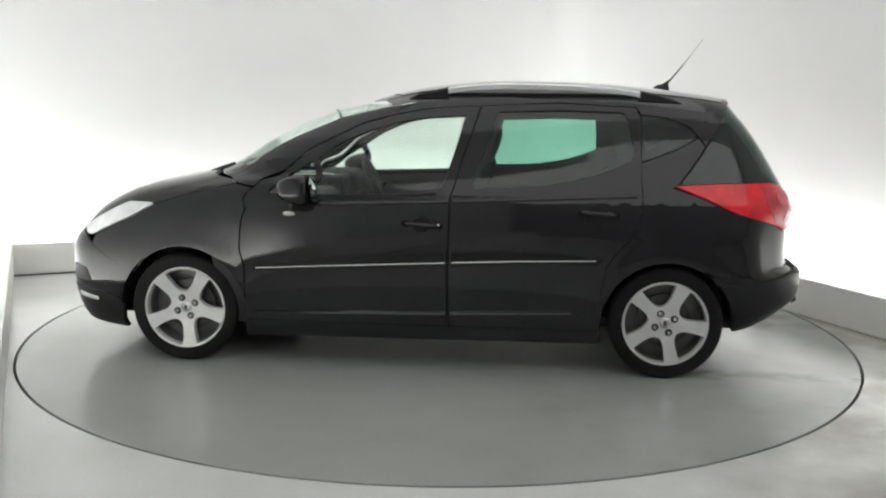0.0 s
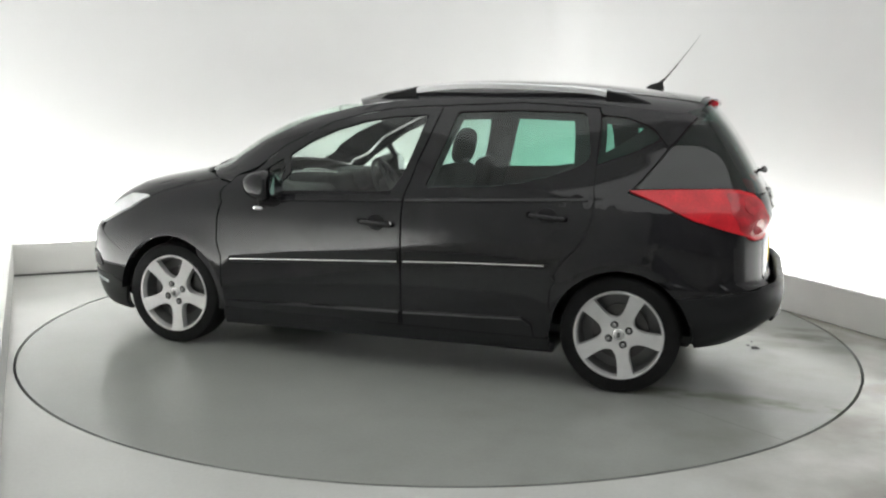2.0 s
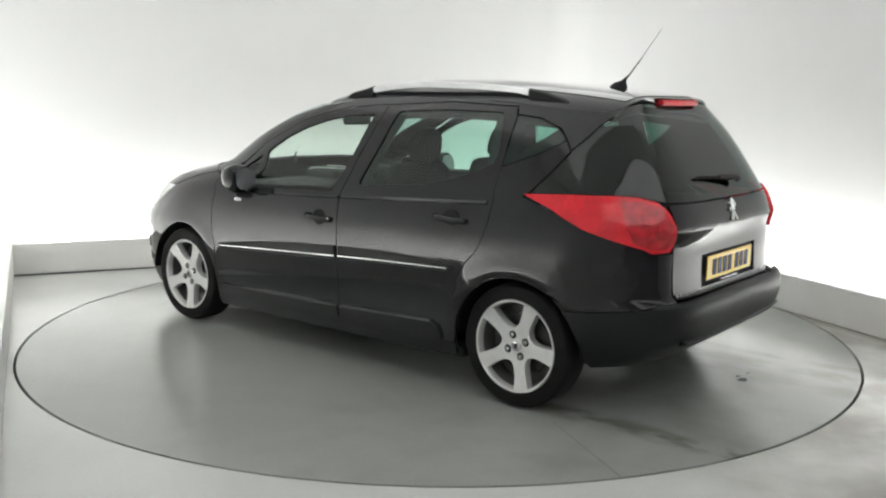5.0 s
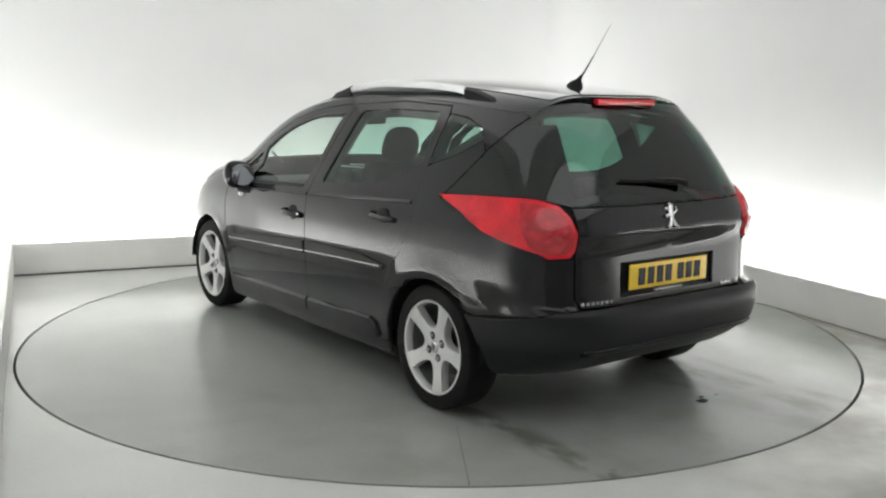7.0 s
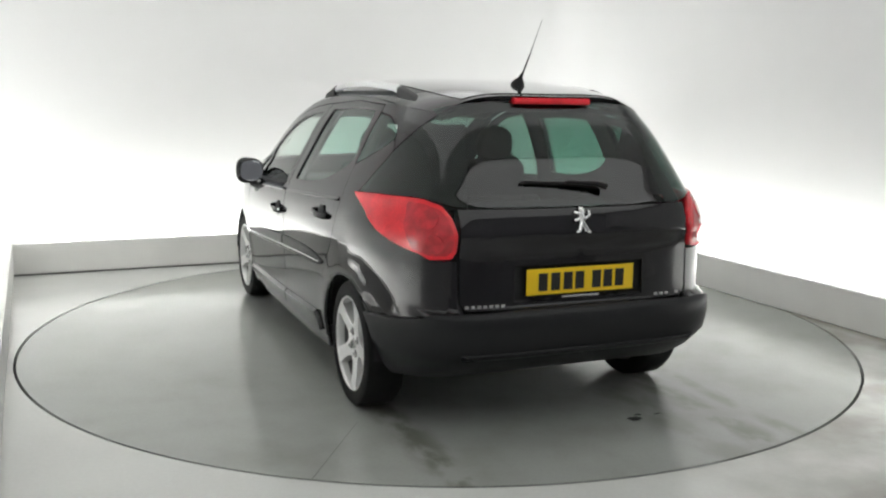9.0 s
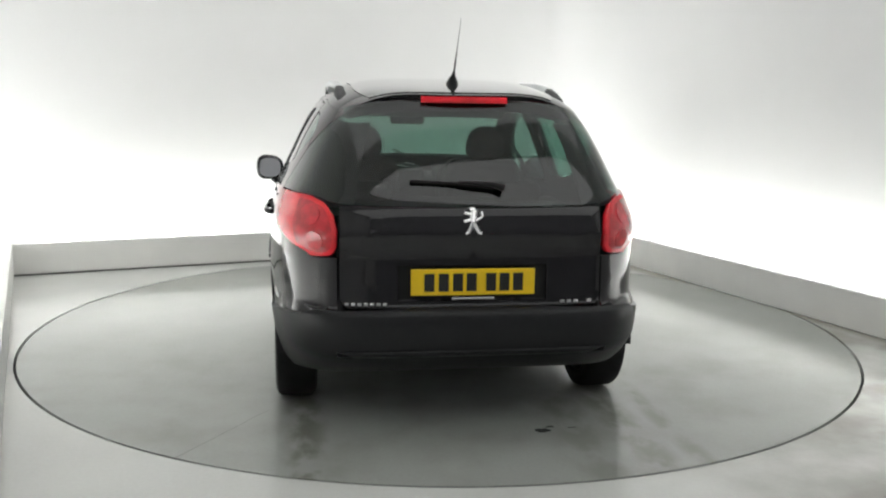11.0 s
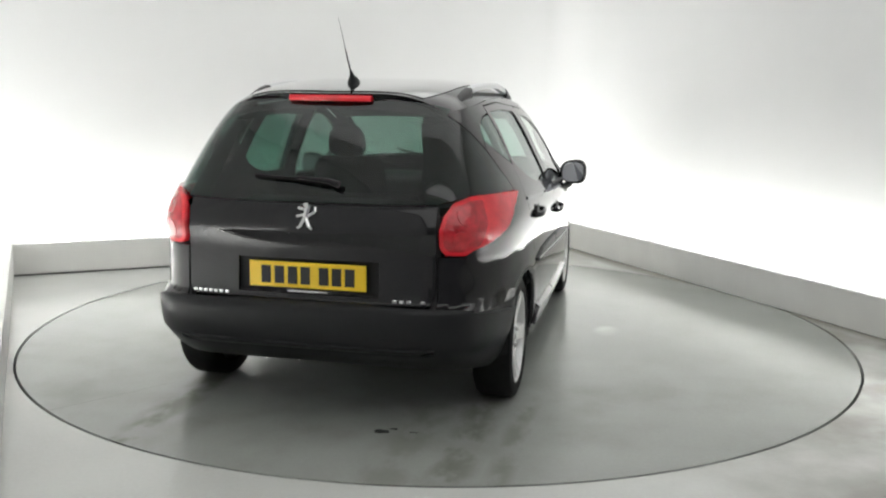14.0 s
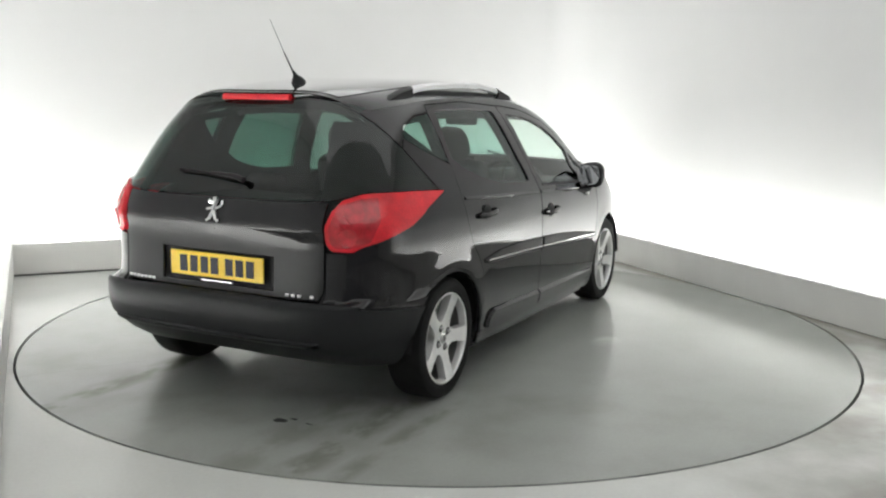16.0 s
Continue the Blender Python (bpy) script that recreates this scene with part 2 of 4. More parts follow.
def build_room():
    ring_floor()
    slab("ground", -9, 9, -9, 9, -0.12, -0.055, GROOVE, "black slab closing the pit under the turntable", category="ground")
    w = 0.15
    shell_wall()
    slab("wall_front", LEFT - COVE - w, RIGHT + COVE + w, FRONT - w, FRONT, -0.05, CEIL, DARKWALL, "dark wall behind the camera", category="wall")
    slab("ceiling", LEFT - COVE - w, RIGHT + COVE + w, FRONT - w, BACK + COVE + w, CEIL, CEIL + 0.1, CEILPAINT, "plain white painted ceiling", category="ceiling")
    k, h = 0.05, 0.25
    kl = "off-white painted low kerb hiding strip lights"
    slab("kerb_back", LEFT - k, RIGHT + k, BACK, BACK + k, 0.003, h, KERBPAINT, kl, category="kerb", bevel=0.004)
    slab("kerb_left", LEFT - k, LEFT, FRONT + 0.02, BACK - 0.002, 0.003, h, KERBPAINT, kl, category="kerb", bevel=0.004)
    slab("kerb_right", RIGHT, RIGHT + k, FRONT + 0.02, BACK - 0.002, 0.003, h, KERBPAINT, kl, category="kerb", bevel=0.004)

    bl = "thin dark joint strip at the foot of the kerb"
    slab("trim_back", LEFT, RIGHT, BACK - 0.012, BACK - 0.001, 0.001, 0.013, SCRATCH, bl, category="trim")

    def strip(e1, e2, length, along):
        s1, w1 = length / 2, 0.13
        bm = bmesh.new()
        if along == 1:
            box(bm, -s1, s1, -w1, w1, 0.0, 0.03, bevel=0.008)
        else:
            box(bm, -w1, w1, -s1, s1, 0.0, 0.03, bevel=0.008)
        lamp = part("strip_light", bm, TUBE, None, "wide white light strip lying behind the kerb")
        lamp.matrix_world = Matrix.Translation(room(e1, e2, 0.04)) @ Matrix.Rotation(radians(ROOM), 4, "Z")
        tagged(lamp, category="strip light", group="strip lights behind the kerbs")
        bm = bmesh.new()
        if along == 1:
            box(bm, -s1, s1, -0.10, 0.10, -0.04, -0.002)
        else:
            box(bm, -0.10, 0.10, -s1, s1, -0.04, -0.002)
        part("batten", bm, KERBPAINT, lamp)

    for i in range(3):
        strip(-1.64 + 1.62 * i, BACK + 0.215, 1.55, 1)
    # the fourth on the right is unseen, added to brighten the car's tail
    for i in range(4):
        if i < 3:
            strip(LEFT - 0.215, 1.75 - 1.6 * i, 1.55, 2)
        strip(RIGHT + 0.215, 1.75 - 1.6 * i, 1.55, 2)
    # white boxes above both lamps, the first belonging to the added fill
    for e1, e2, wide, half in ((0.0, -0.1, 2.32, 2.16), (-0.1, -4.65, 2.62, 1.47)):
        bm = bmesh.new()
        box(bm, -wide, wide, -half, half, -0.08, 0.0, bevel=0.01)
        f = part("unseen_ceiling_panel", bm, CEILPAINT, None, "wide white ceiling panel out of view above a lamp")
        f.matrix_world = Matrix.Translation(room(e1, e2, CEIL)) @ Matrix.Rotation(radians(ROOM), 4, "Z")
        tagged(f, category="ceiling light", group="ceiling lights")


build_room()


def disc_material():
    """Grey floor paint with tyre tracks, dirt and scuffs of its own."""
    m = material("turntable_paint", (0.362, 0.376, 0.356), 0.2, vary=0.07, scale=1.1, fine=0.03, fine_scale=60, rough_vary=0.05)
    nt = m.node_tree
    b = nt.nodes["Principled BSDF"]
    old = b.inputs["Base Color"].links[0].from_socket
    L = nt.links.new
    tc = nt.nodes.new("ShaderNodeTexCoord")
    sep = nt.nodes.new("ShaderNodeSeparateXYZ")
    L(tc.outputs["Object"], sep.inputs[0])

    def math_node(op, a, b2=None):
        n = nt.nodes.new("ShaderNodeMath")
        n.operation = op
        for i, v in enumerate((a, b2)):
            if v is None:
                continue
            if isinstance(v, (int, float)):
                n.inputs[i].default_value = v
            else:
                L(v, n.inputs[i])
        return n.outputs[0]

    def ramp(v, lo, hi, a=0.0, c=1.0):
        n = nt.nodes.new("ShaderNodeMapRange")
        n.interpolation_type = "SMOOTHSTEP"
        n.inputs[1].default_value, n.inputs[2].default_value, n.inputs[3].default_value, n.inputs[4].default_value = lo, hi, a, c
        L(v, n.inputs[0])
        return n.outputs[0]

    mp = nt.nodes.new("ShaderNodeMapping")
    mp.inputs["Scale"].default_value = (3.0, 5.0, 1)
    L(tc.outputs["Object"], mp.inputs[0])
    n1 = nt.nodes.new("ShaderNodeTexNoise")
    n1.inputs["Scale"].default_value, n1.inputs["Detail"].default_value = 1.6, 8
    L(mp.outputs[0], n1.inputs["Vector"])
    n2 = nt.nodes.new("ShaderNodeTexNoise")
    n2.inputs["Scale"].default_value, n2.inputs["Detail"].default_value = 2.4, 7
    L(tc.outputs["Object"], n2.inputs["Vector"])
    x, y = sep.outputs[0], sep.outputs[1]
    total = None
    # tracks that the tyres left on driving up
    for y0, half, x1, amount in ((0.85, 0.09, -1.2, 0.7), (-0.55, 0.10, -1.2, 0.6), (-0.74, 0.06, -1.25, 0.45), (-0.32, 0.14, -1.35, 0.35)):
        d = math_node("ABSOLUTE", math_node("SUBTRACT", y, y0))
        band = math_node("MULTIPLY", ramp(d, half * 1.5, half * 0.1), ramp(x, x1 + 0.1, x1 - 0.2))
        band = math_node("MULTIPLY", band, ramp(n1.outputs[0], 0.36, 0.62, 0.1, amount))
        total = band if total is None else math_node("MAXIMUM", total, band)
    grime = math_node("MULTIPLY", ramp(n2.outputs[0], 0.36, 0.86), ramp(x, 0.2, -1.6, 0.06, 0.36))
    total = math_node("MAXIMUM", total, grime)
    mix = nt.nodes.new("ShaderNodeMix")
    mix.data_type = "RGBA"
    L(total, mix.inputs[0]), L(old, mix.inputs[6])
    mix.inputs[7].default_value = (0.112, 0.106, 0.08, 1)
    # a pale scuff beside the car
    dx, dy = math_node("SUBTRACT", x, 0.145), math_node("MULTIPLY", math_node("SUBTRACT", y, -1.04), 1.6)
    rad = math_node("SQRT", math_node("ADD", math_node("MULTIPLY", dx, dx), math_node("MULTIPLY", dy, dy)))
    pale = math_node("MULTIPLY", ramp(rad, 0.16, 0.03), ramp(n2.outputs[0], 0.35, 0.6, 0.2, 0.8))
    mix2 = nt.nodes.new("ShaderNodeMix")
    mix2.data_type = "RGBA"
    L(pale, mix2.inputs[0]), L(mix.outputs[2], mix2.inputs[6])
    mix2.inputs[7].default_value = (0.6, 0.6, 0.58, 1)
    L(mix2.outputs[2], b.inputs["Base Color"])
    return m


DISCPAINT = disc_material()


def turntable():
    base = new("turntable")
    tagged(base, "round grey painted turntable set flush in the floor", "turntable")
    bm = bmesh.new()
    n, R = 180, RADIUS - 0.0075
    top = [bm.verts.new((R * math.cos(2 * math.pi * k / n), R * math.sin(2 * math.pi * k / n), 0)) for k in range(n)]
    low = [bm.verts.new((v.co.x, v.co.y, -0.05)) for v in top]
    bm.faces.new(top)
    for k in range(n):
        j = (k + 1) % n
        bm.faces.new((top[k], low[k], low[j], top[j]))
    bmesh.ops.recalc_face_normals(bm, faces=bm.faces)
    part("deck", bm, DISCPAINT, base, "grey painted round deck with tyre marks")
    bm = bmesh.new()
    a, c = Vector((-2.03, 1.36, 0.0012)), Vector((-1.5, 1.015, 0.0012))
    side = (c - a).cross(Vector((0, 0, 1))).normalized() * 0.003
    bm.faces.new([bm.verts.new(p) for p in (a - side, a + side, c + side * 0.4, c - side * 0.4)])
    bmesh.ops.recalc_face_normals(bm, faces=bm.faces)
    part("scratch", bm, SCRATCH, base, "thin dark scratch in the paint")

    def blot(name, x, y, rx, ry, seed, label, turn=0.0):
        rnd = random.Random(seed)
        bm = bmesh.new()
        n = 26
        wob = [0.6 + 0.55 * rnd.random() for _ in range(n)]
        vs = []
        for k in range(n):
            a = 2 * math.pi * k / n
            w = (wob[k] + wob[k - 1]) / 2
            px, py = rx * w * math.cos(a), ry * w * math.sin(a)
            vs.append(bm.verts.new((x + px * math.cos(turn) - py * math.sin(turn), y + px * math.sin(turn) + py * math.cos(turn), 0.0025)))
        fc = bm.faces.new(vs)
        if fc.normal.z < 0:
            fc.normal_flip()
        part(name, bm, GROOVE, base, label)

    blot("oil_spot", -1.9, -0.17, 0.028, 0.04, 3, "small black oil spot")
    blot("oil_spot", -1.86, -0.215, 0.012, 0.02, 4, "small black oil spot")
    blot("oil_spot", -1.88, -0.31, 0.006, 0.022, 5, "faint black smear")
    return base


TURNTABLE = turntable()


# ------------------------------------------------------------------ the car's shell
XM = -0.2            # the widest place


from mathutils.geometry import delaunay_2d_cdt


class Table:
    """A smooth curve, tabulated."""
    def __init__(self, *pairs):
        f = curve_of(*pairs)
        self.a, self.n = pairs[0][0], 1600
        self.d = (pairs[-1][0] - self.a) / self.n
        self.v = [f(self.a + i * self.d) for i in range(self.n + 1)]

    def __call__(self, x):
        t = (x - self.a) / self.d
        if t <= 0:
            return self.v[0]
        if t >= self.n:
            return self.v[-1]
        i = int(t)
        return self.v[i] + (self.v[i + 1] - self.v[i]) * (t - i)


WIDTH = Table((0.12, 0.80), (0.2, 0.832), (0.29, 0.846), (0.33, 0.853), (0.45, 0.862), (0.6, 0.868), (0.75, 0.870), (0.85, 0.862), (0.915, 0.848), (0.935, 0.838),
              (0.98, 0.822), (1.05, 0.792), (1.15, 0.745), (1.25, 0.698), (1.33, 0.652), (1.38, 0.616), (1.42, 0.58), (1.46, 0.53))
REAR = Table((0.2, 1.72), (0.26, 1.80), (0.30, 1.87), (0.36, 1.945), (0.385, 1.968), (0.40, 1.995), (0.5, 2.015), (0.54, 2.012), (0.556, 1.99), (0.57, 1.948), (0.7, 1.938),
             (0.80, 1.936), (0.875, 1.952), (0.895, 1.945), (0.96, 1.925), (1.0, 1.90), (1.05, 1.872), (1.2, 1.785), (1.3, 1.715), (1.36, 1.665), (1.41, 1.625), (1.46, 1.57))
NOSE = Table((0.12, 1.95), (0.2, 2.02), (0.3, 2.055), (0.45, 2.07), (0.55, 2.068), (0.62, 2.045), (0.68, 1.99), (0.79, 1.88), (0.88, 1.73), (0.93, 1.58), (0.98, 1.33),
             (1.02, 1.16), (1.10, 1.03), (1.18, 0.91), (1.25, 0.78), (1.32, 0.62), (1.38, 0.42), (1.42, 0.2), (1.46, 0.0))
TOP = Table((-1.66, 1.335), (-1.55, 1.36), (-1.3, 1.388), (-0.87, 1.42), (-0.43, 1.43), (0.0, 1.405), (0.2, 1.375), (0.45, 1.315))


def outline_table(n, taper, length, width):
    """The unit outline in plan, by its length: (q, share of the length, share of the width)."""
    q, c, g = [0.0], [0.0], [1.0]
    for i in range(1, 3001):
        f = math.pi / 2 * i / 3000
        cc = math.sin(f) ** (2 / n)
        gg = math.cos(f) ** (2 / n) * (1 - taper * cc * cc) if i < 3000 else 0.0
        q.append(q[-1] + math.hypot((cc - c[-1]) * length, (gg - g[-1]) * width))
        c.append(cc), g.append(gg)
    return np.array(q), np.array(c), np.array(g)


QR = outline_table(6, 0.045, 1.73, 0.86)
QF = outline_table(5, 0.03, 2.26, 0.86)
QBACK, QNOSE = float(QR[0][-1]), -float(QF[0][-1])


def shell(q, z):
    """The body's surface: q along the outline (0 at the widest place, rearwards positive), z the height."""
    if q >= 0:
        c, g = float(np.interp(q, QR[0], QR[1])), float(np.interp(q, QR[0], QR[2]))
        x = XM - c * (REAR(z) + XM)
    else:
        c, g = float(np.interp(-q, QF[0], QF[1])), float(np.interp(-q, QF[0], QF[2]))
        x = XM + c * (NOSE(z) - XM)
    y = WIDTH(z) * g
    if 0.12 < z < 0.8:
        for ax in (1.27, -1.27):
            d = math.hypot(x - ax, z - 0.29)
            y += 0.005 * math.exp(-((d - 0.35) / 0.06) ** 2) * min(1.0, g * 1.4)
    return Vector((x, y, z))


def s(x, z):
    """(q, z) of a place on the side, from x and the height."""
    if x <= XM:
        c = (XM - x) / (REAR(z) + XM)
        return (float(np.interp(c, QR[1], QR[0])), z)
    c = (x - XM) / (NOSE(z) - XM)
    return (-float(np.interp(c, QF[1], QF[0])), z)


def r(y, z):
    """(q, z) of a place on the rear, from y and the height."""
    g = max(y, 0.0) / WIDTH(z)
    return (float(np.interp(-g, -QR[2], QR[0])), z)


def f(y, z):
    """(q, z) of a place on the nose, from y and the height."""
    g = max(y, 0.0) / WIDTH(z)
    return (-float(np.interp(-g, -QF[2], QF[0])), z)


def normal_at(q, z):
    e = 0.004
    a, b = shell(min(q + e, QBACK), z), shell(max(q - e, QNOSE), z)
    n = (a - b).cross(shell(q, z + e) - shell(q, z - e))
    return n.normalized()


def inside(p, poly):
    hit = False
    for (x0, y0), (x1, y1) in zip(poly, poly[1:] + poly[:1]):
        if (y0 > p[1]) != (y1 > p[1]) and p[0] < (x1 - x0) * (p[1] - y0) / (y1 - y0) + x0:
            hit = not hit
    return hit


def panel(name, poly, mat, parent, side=1, holes=(), off=0.0, depth=0.02, full=False, label="", step=0.045):
    """A panel of the shell with the outline poly in (q, z), cut out by holes, raised by off and turned in at its edges by depth.
    side: 1 left, -1 right; full: both halves in one mesh."""
    pts = []
    for a, b in zip(poly, poly[1:] + poly[:1]):
        n = max(1, int(math.hypot(b[0] - a[0], b[1] - a[1]) / step))
        pts += [(a[0] + (b[0] - a[0]) * k / n, a[1] + (b[1] - a[1]) * k / n) for k in range(n)]
    bm = bmesh.new()
    co2, _, tri, *_ = delaunay_2d_cdt([Vector(p) for p in pts], [], [list(range(len(pts)))], 1, 1e-6)
    vs = [bm.verts.new((p.x, p.y, 0)) for p in co2]
    for t in tri:
        bm.faces.new([vs[k] for k in t])

    def cut(co, no):
        bmesh.ops.bisect_plane(bm, geom=bm.verts[:] + bm.edges[:] + bm.faces[:], dist=1e-5, plane_co=co, plane_no=no)

    for axis in (0, 1):
        lo, hi = min(p[axis] for p in pts), max(p[axis] for p in pts)
        k = math.floor(lo / step) + 1
        while k * step < hi - 1e-4:
            v = [0, 0, 0]
            v[axis] = k * step
            cut(v, (1, 0, 0) if axis == 0 else (0, 1, 0))
            k += 1
    for hole in holes:
        for a, b in zip(hole, hole[1:] + hole[:1]):
            cut((a[0], a[1], 0), (b[1] - a[1], a[0] - b[0], 0))
        bmesh.ops.delete(bm, geom=[fc for fc in bm.faces if inside(fc.calc_center_median(), list(hole))], context="FACES")
    bmesh.ops.remove_doubles(bm, verts=bm.verts, dist=1e-5)
    bm.verts.ensure_lookup_table()
    bm.verts.index_update()
    co, no, faces = [], [], []
    for v in bm.verts:
        q, z = v.co.x, v.co.y
        n = normal_at(q, z)
        co.append(shell(q, z) + n * off), no.append(n)
    for fc in bm.faces:
        ids = [v.index for v in fc.verts]
        a = (co[ids[1]] - co[ids[0]]).cross(co[ids[2]] - co[ids[0]])
        faces.append(ids if a.dot(no[ids[0]]) >= 0 else ids[::-1])
    if depth:
        for e in bm.edges:
            if len(e.link_faces) == 1:
                a, b = e.verts
                if full and min(abs(a.co.x - QBACK), abs(a.co.x - QNOSE)) < 1e-4 and min(abs(b.co.x - QBACK), abs(b.co.x - QNOSE)) < 1e-4:
                    continue
                ia, ib = a.index, b.index
                mid = e.link_faces[0].calc_center_median()
                out = (co[ia] + co[ib]) / 2 - (shell(mid.x, mid.y) + normal_at(mid.x, mid.y) * off)
                out = (out - (co[ib] - co[ia]).normalized() * out.dot((co[ib] - co[ia]).normalized()))
                out = out.normalized() if out.length > 1e-6 else no[ia]
                k = len(co)
                soft = ((out + no[ia]).normalized(), (out + no[ib]).normalized())
                co += [co[ia].copy(), co[ib].copy(), co[ib] - no[ib] * depth, co[ia] - no[ia] * depth]
                no += [soft[0], soft[1], out, out]
                ids = [k, k + 1, k + 2, k + 3]
                w = (co[k + 1] - co[k]).cross(co[k + 2] - co[k])
                faces.append(ids if w.dot(out) >= 0 else ids[::-1])
    bm.free()
    C, N, F = [], [], []
    for sd in ((1, -1) if full else (side,)):
        base = len(C)
        C += [(p.x, p.y * sd, p.z) for p in co]
        N += [(n.x, n.y * sd, n.z) for n in no]
        F += [[base + i for i in (fc if sd > 0 else fc[::-1])] for fc in faces]
    me = bpy.data.meshes.new(name)
    me.from_pydata(C, [], F)
    me.polygons.foreach_set("use_smooth", [True] * len(me.polygons))
    me.normals_split_custom_set_from_vertices(N)
    me.materials.append(mat)
    ob = new(name, me)
    ob.parent = parent
    if label:
        tagged(ob, label)
    return ob


def circle_hole(x, z, rad, n=36):
    return [s(x + rad * math.cos(2 * math.pi * k / n), z + rad * math.sin(2 * math.pi * k / n)) for k in range(n)]


def arch(x, z, rad, a0, a1, n=14):
    return [s(x + rad * math.cos(radians(a0 + (a1 - a0) * k / n)), z + rad * math.sin(radians(a0 + (a1 - a0) * k / n))) for k in range(n + 1)]


CAR = new("car")
tagged(CAR, "glossy black estate car with silver roof rails on a turntable", "car")

A_LINE = [(1.04, 1.0), (0.90, 1.09), (0.75, 1.185), (0.45, 1.315), (0.2, 1.375)]
ROOF_LINE = [(0.0, 1.405), (-0.43, 1.43), (-0.87, 1.42), (-1.3, 1.388), (-1.5, 1.366), (-1.57, 1.356)]
WIN_FRONT = [s(*p) for p in [(0.592, 0.915), (0.549, 1.112), (0.42, 1.195), (0.283, 1.255), (0.13, 1.30), (-0.015, 1.325), (-0.225, 1.338), (-0.075, 0.945)]]
WIN_TRI = [s(*p) for p in [(0.80, 0.925), (0.70, 1.02), (0.583, 1.09), (0.622, 0.915)]]
WIN_REAR = [s(*p) for p in [(-0.255, 0.972), (-0.375, 1.358), (-0.7, 1.372), (-1.04, 1.365), (-1.085, 1.14), (-1.0, 1.09), (-0.9, 1.052), (-0.78, 1.018), (-0.6, 0.99)]]


def shrink(poly, d):
    """The polygon drawn in by d."""
    cx, cz = sum(p[0] for p in poly) / len(poly), sum(p[1] for p in poly) / len(poly)
    out = []
    for q, z in poly:
        l = math.hypot(q - cx, z - cz)
        out.append((q + (cx - q) * d / l, z + (cz - z) * d / l))
    return out


def rounded(poly, rad=0.025):
    """The polygon with its corners cut round."""
    out = []
    n = len(poly)
    for i in range(n):
        a, b, c = (Vector((*poly[(i + k) % n], 0)) for k in (-1, 0, 1))
        u, w = (a - b), (c - b)
        d = min(rad, u.length * 0.4, w.length * 0.4)
        p0, p2 = b + u.normalized() * d, b + w.normalized() * d
        for t in (0, 0.33, 0.67, 1):
            p = p0 * (1 - t) ** 2 + b * 2 * t * (1 - t) + p2 * t * t
            out.append((p.x, p.y))
    return out


def ledge(parent, sd, x0, z0, x1, z1, name="moulding_ledge", out=0.019, tall=0.011):
    """A slim ledge with a slanted upper face along the body's side."""
    bm, rows, n = bmesh.new(), [], 24
    for i in range(n + 1):
        k = i / n
        x, z = x0 + (x1 - x0) * k, z0 + (z1 - z0) * k
        wide = 0.3 + 0.7 * min(1.0, k * 2.5) if x0 > 0.8 else 1.0
        row = []
        for dz, off in ((tall * 1.15 * wide, -0.002), (tall * wide, 0.002), (-0.002, out), (-0.006, out * 0.6)):
            q = s(x, z + dz)
            c0, n0 = shell(*q), normal_at(*q)
            row.append(bm.verts.new((c0.x, sd * (c0.y + n0.y * off), c0.z + n0.z * off)))
        rows.append(row)
    for A, B in zip(rows, rows[1:]):
        for j in range(4):
            bm.faces.new((A[j], A[(j + 1) % 4], B[(j + 1) % 4], B[j]))
    bm.faces.new(rows[0]), bm.faces.new(rows[-1])
    bmesh.ops.recalc_face_normals(bm, faces=bm.faces)
    smooth(part(name, bm, PAINT, parent), 25)


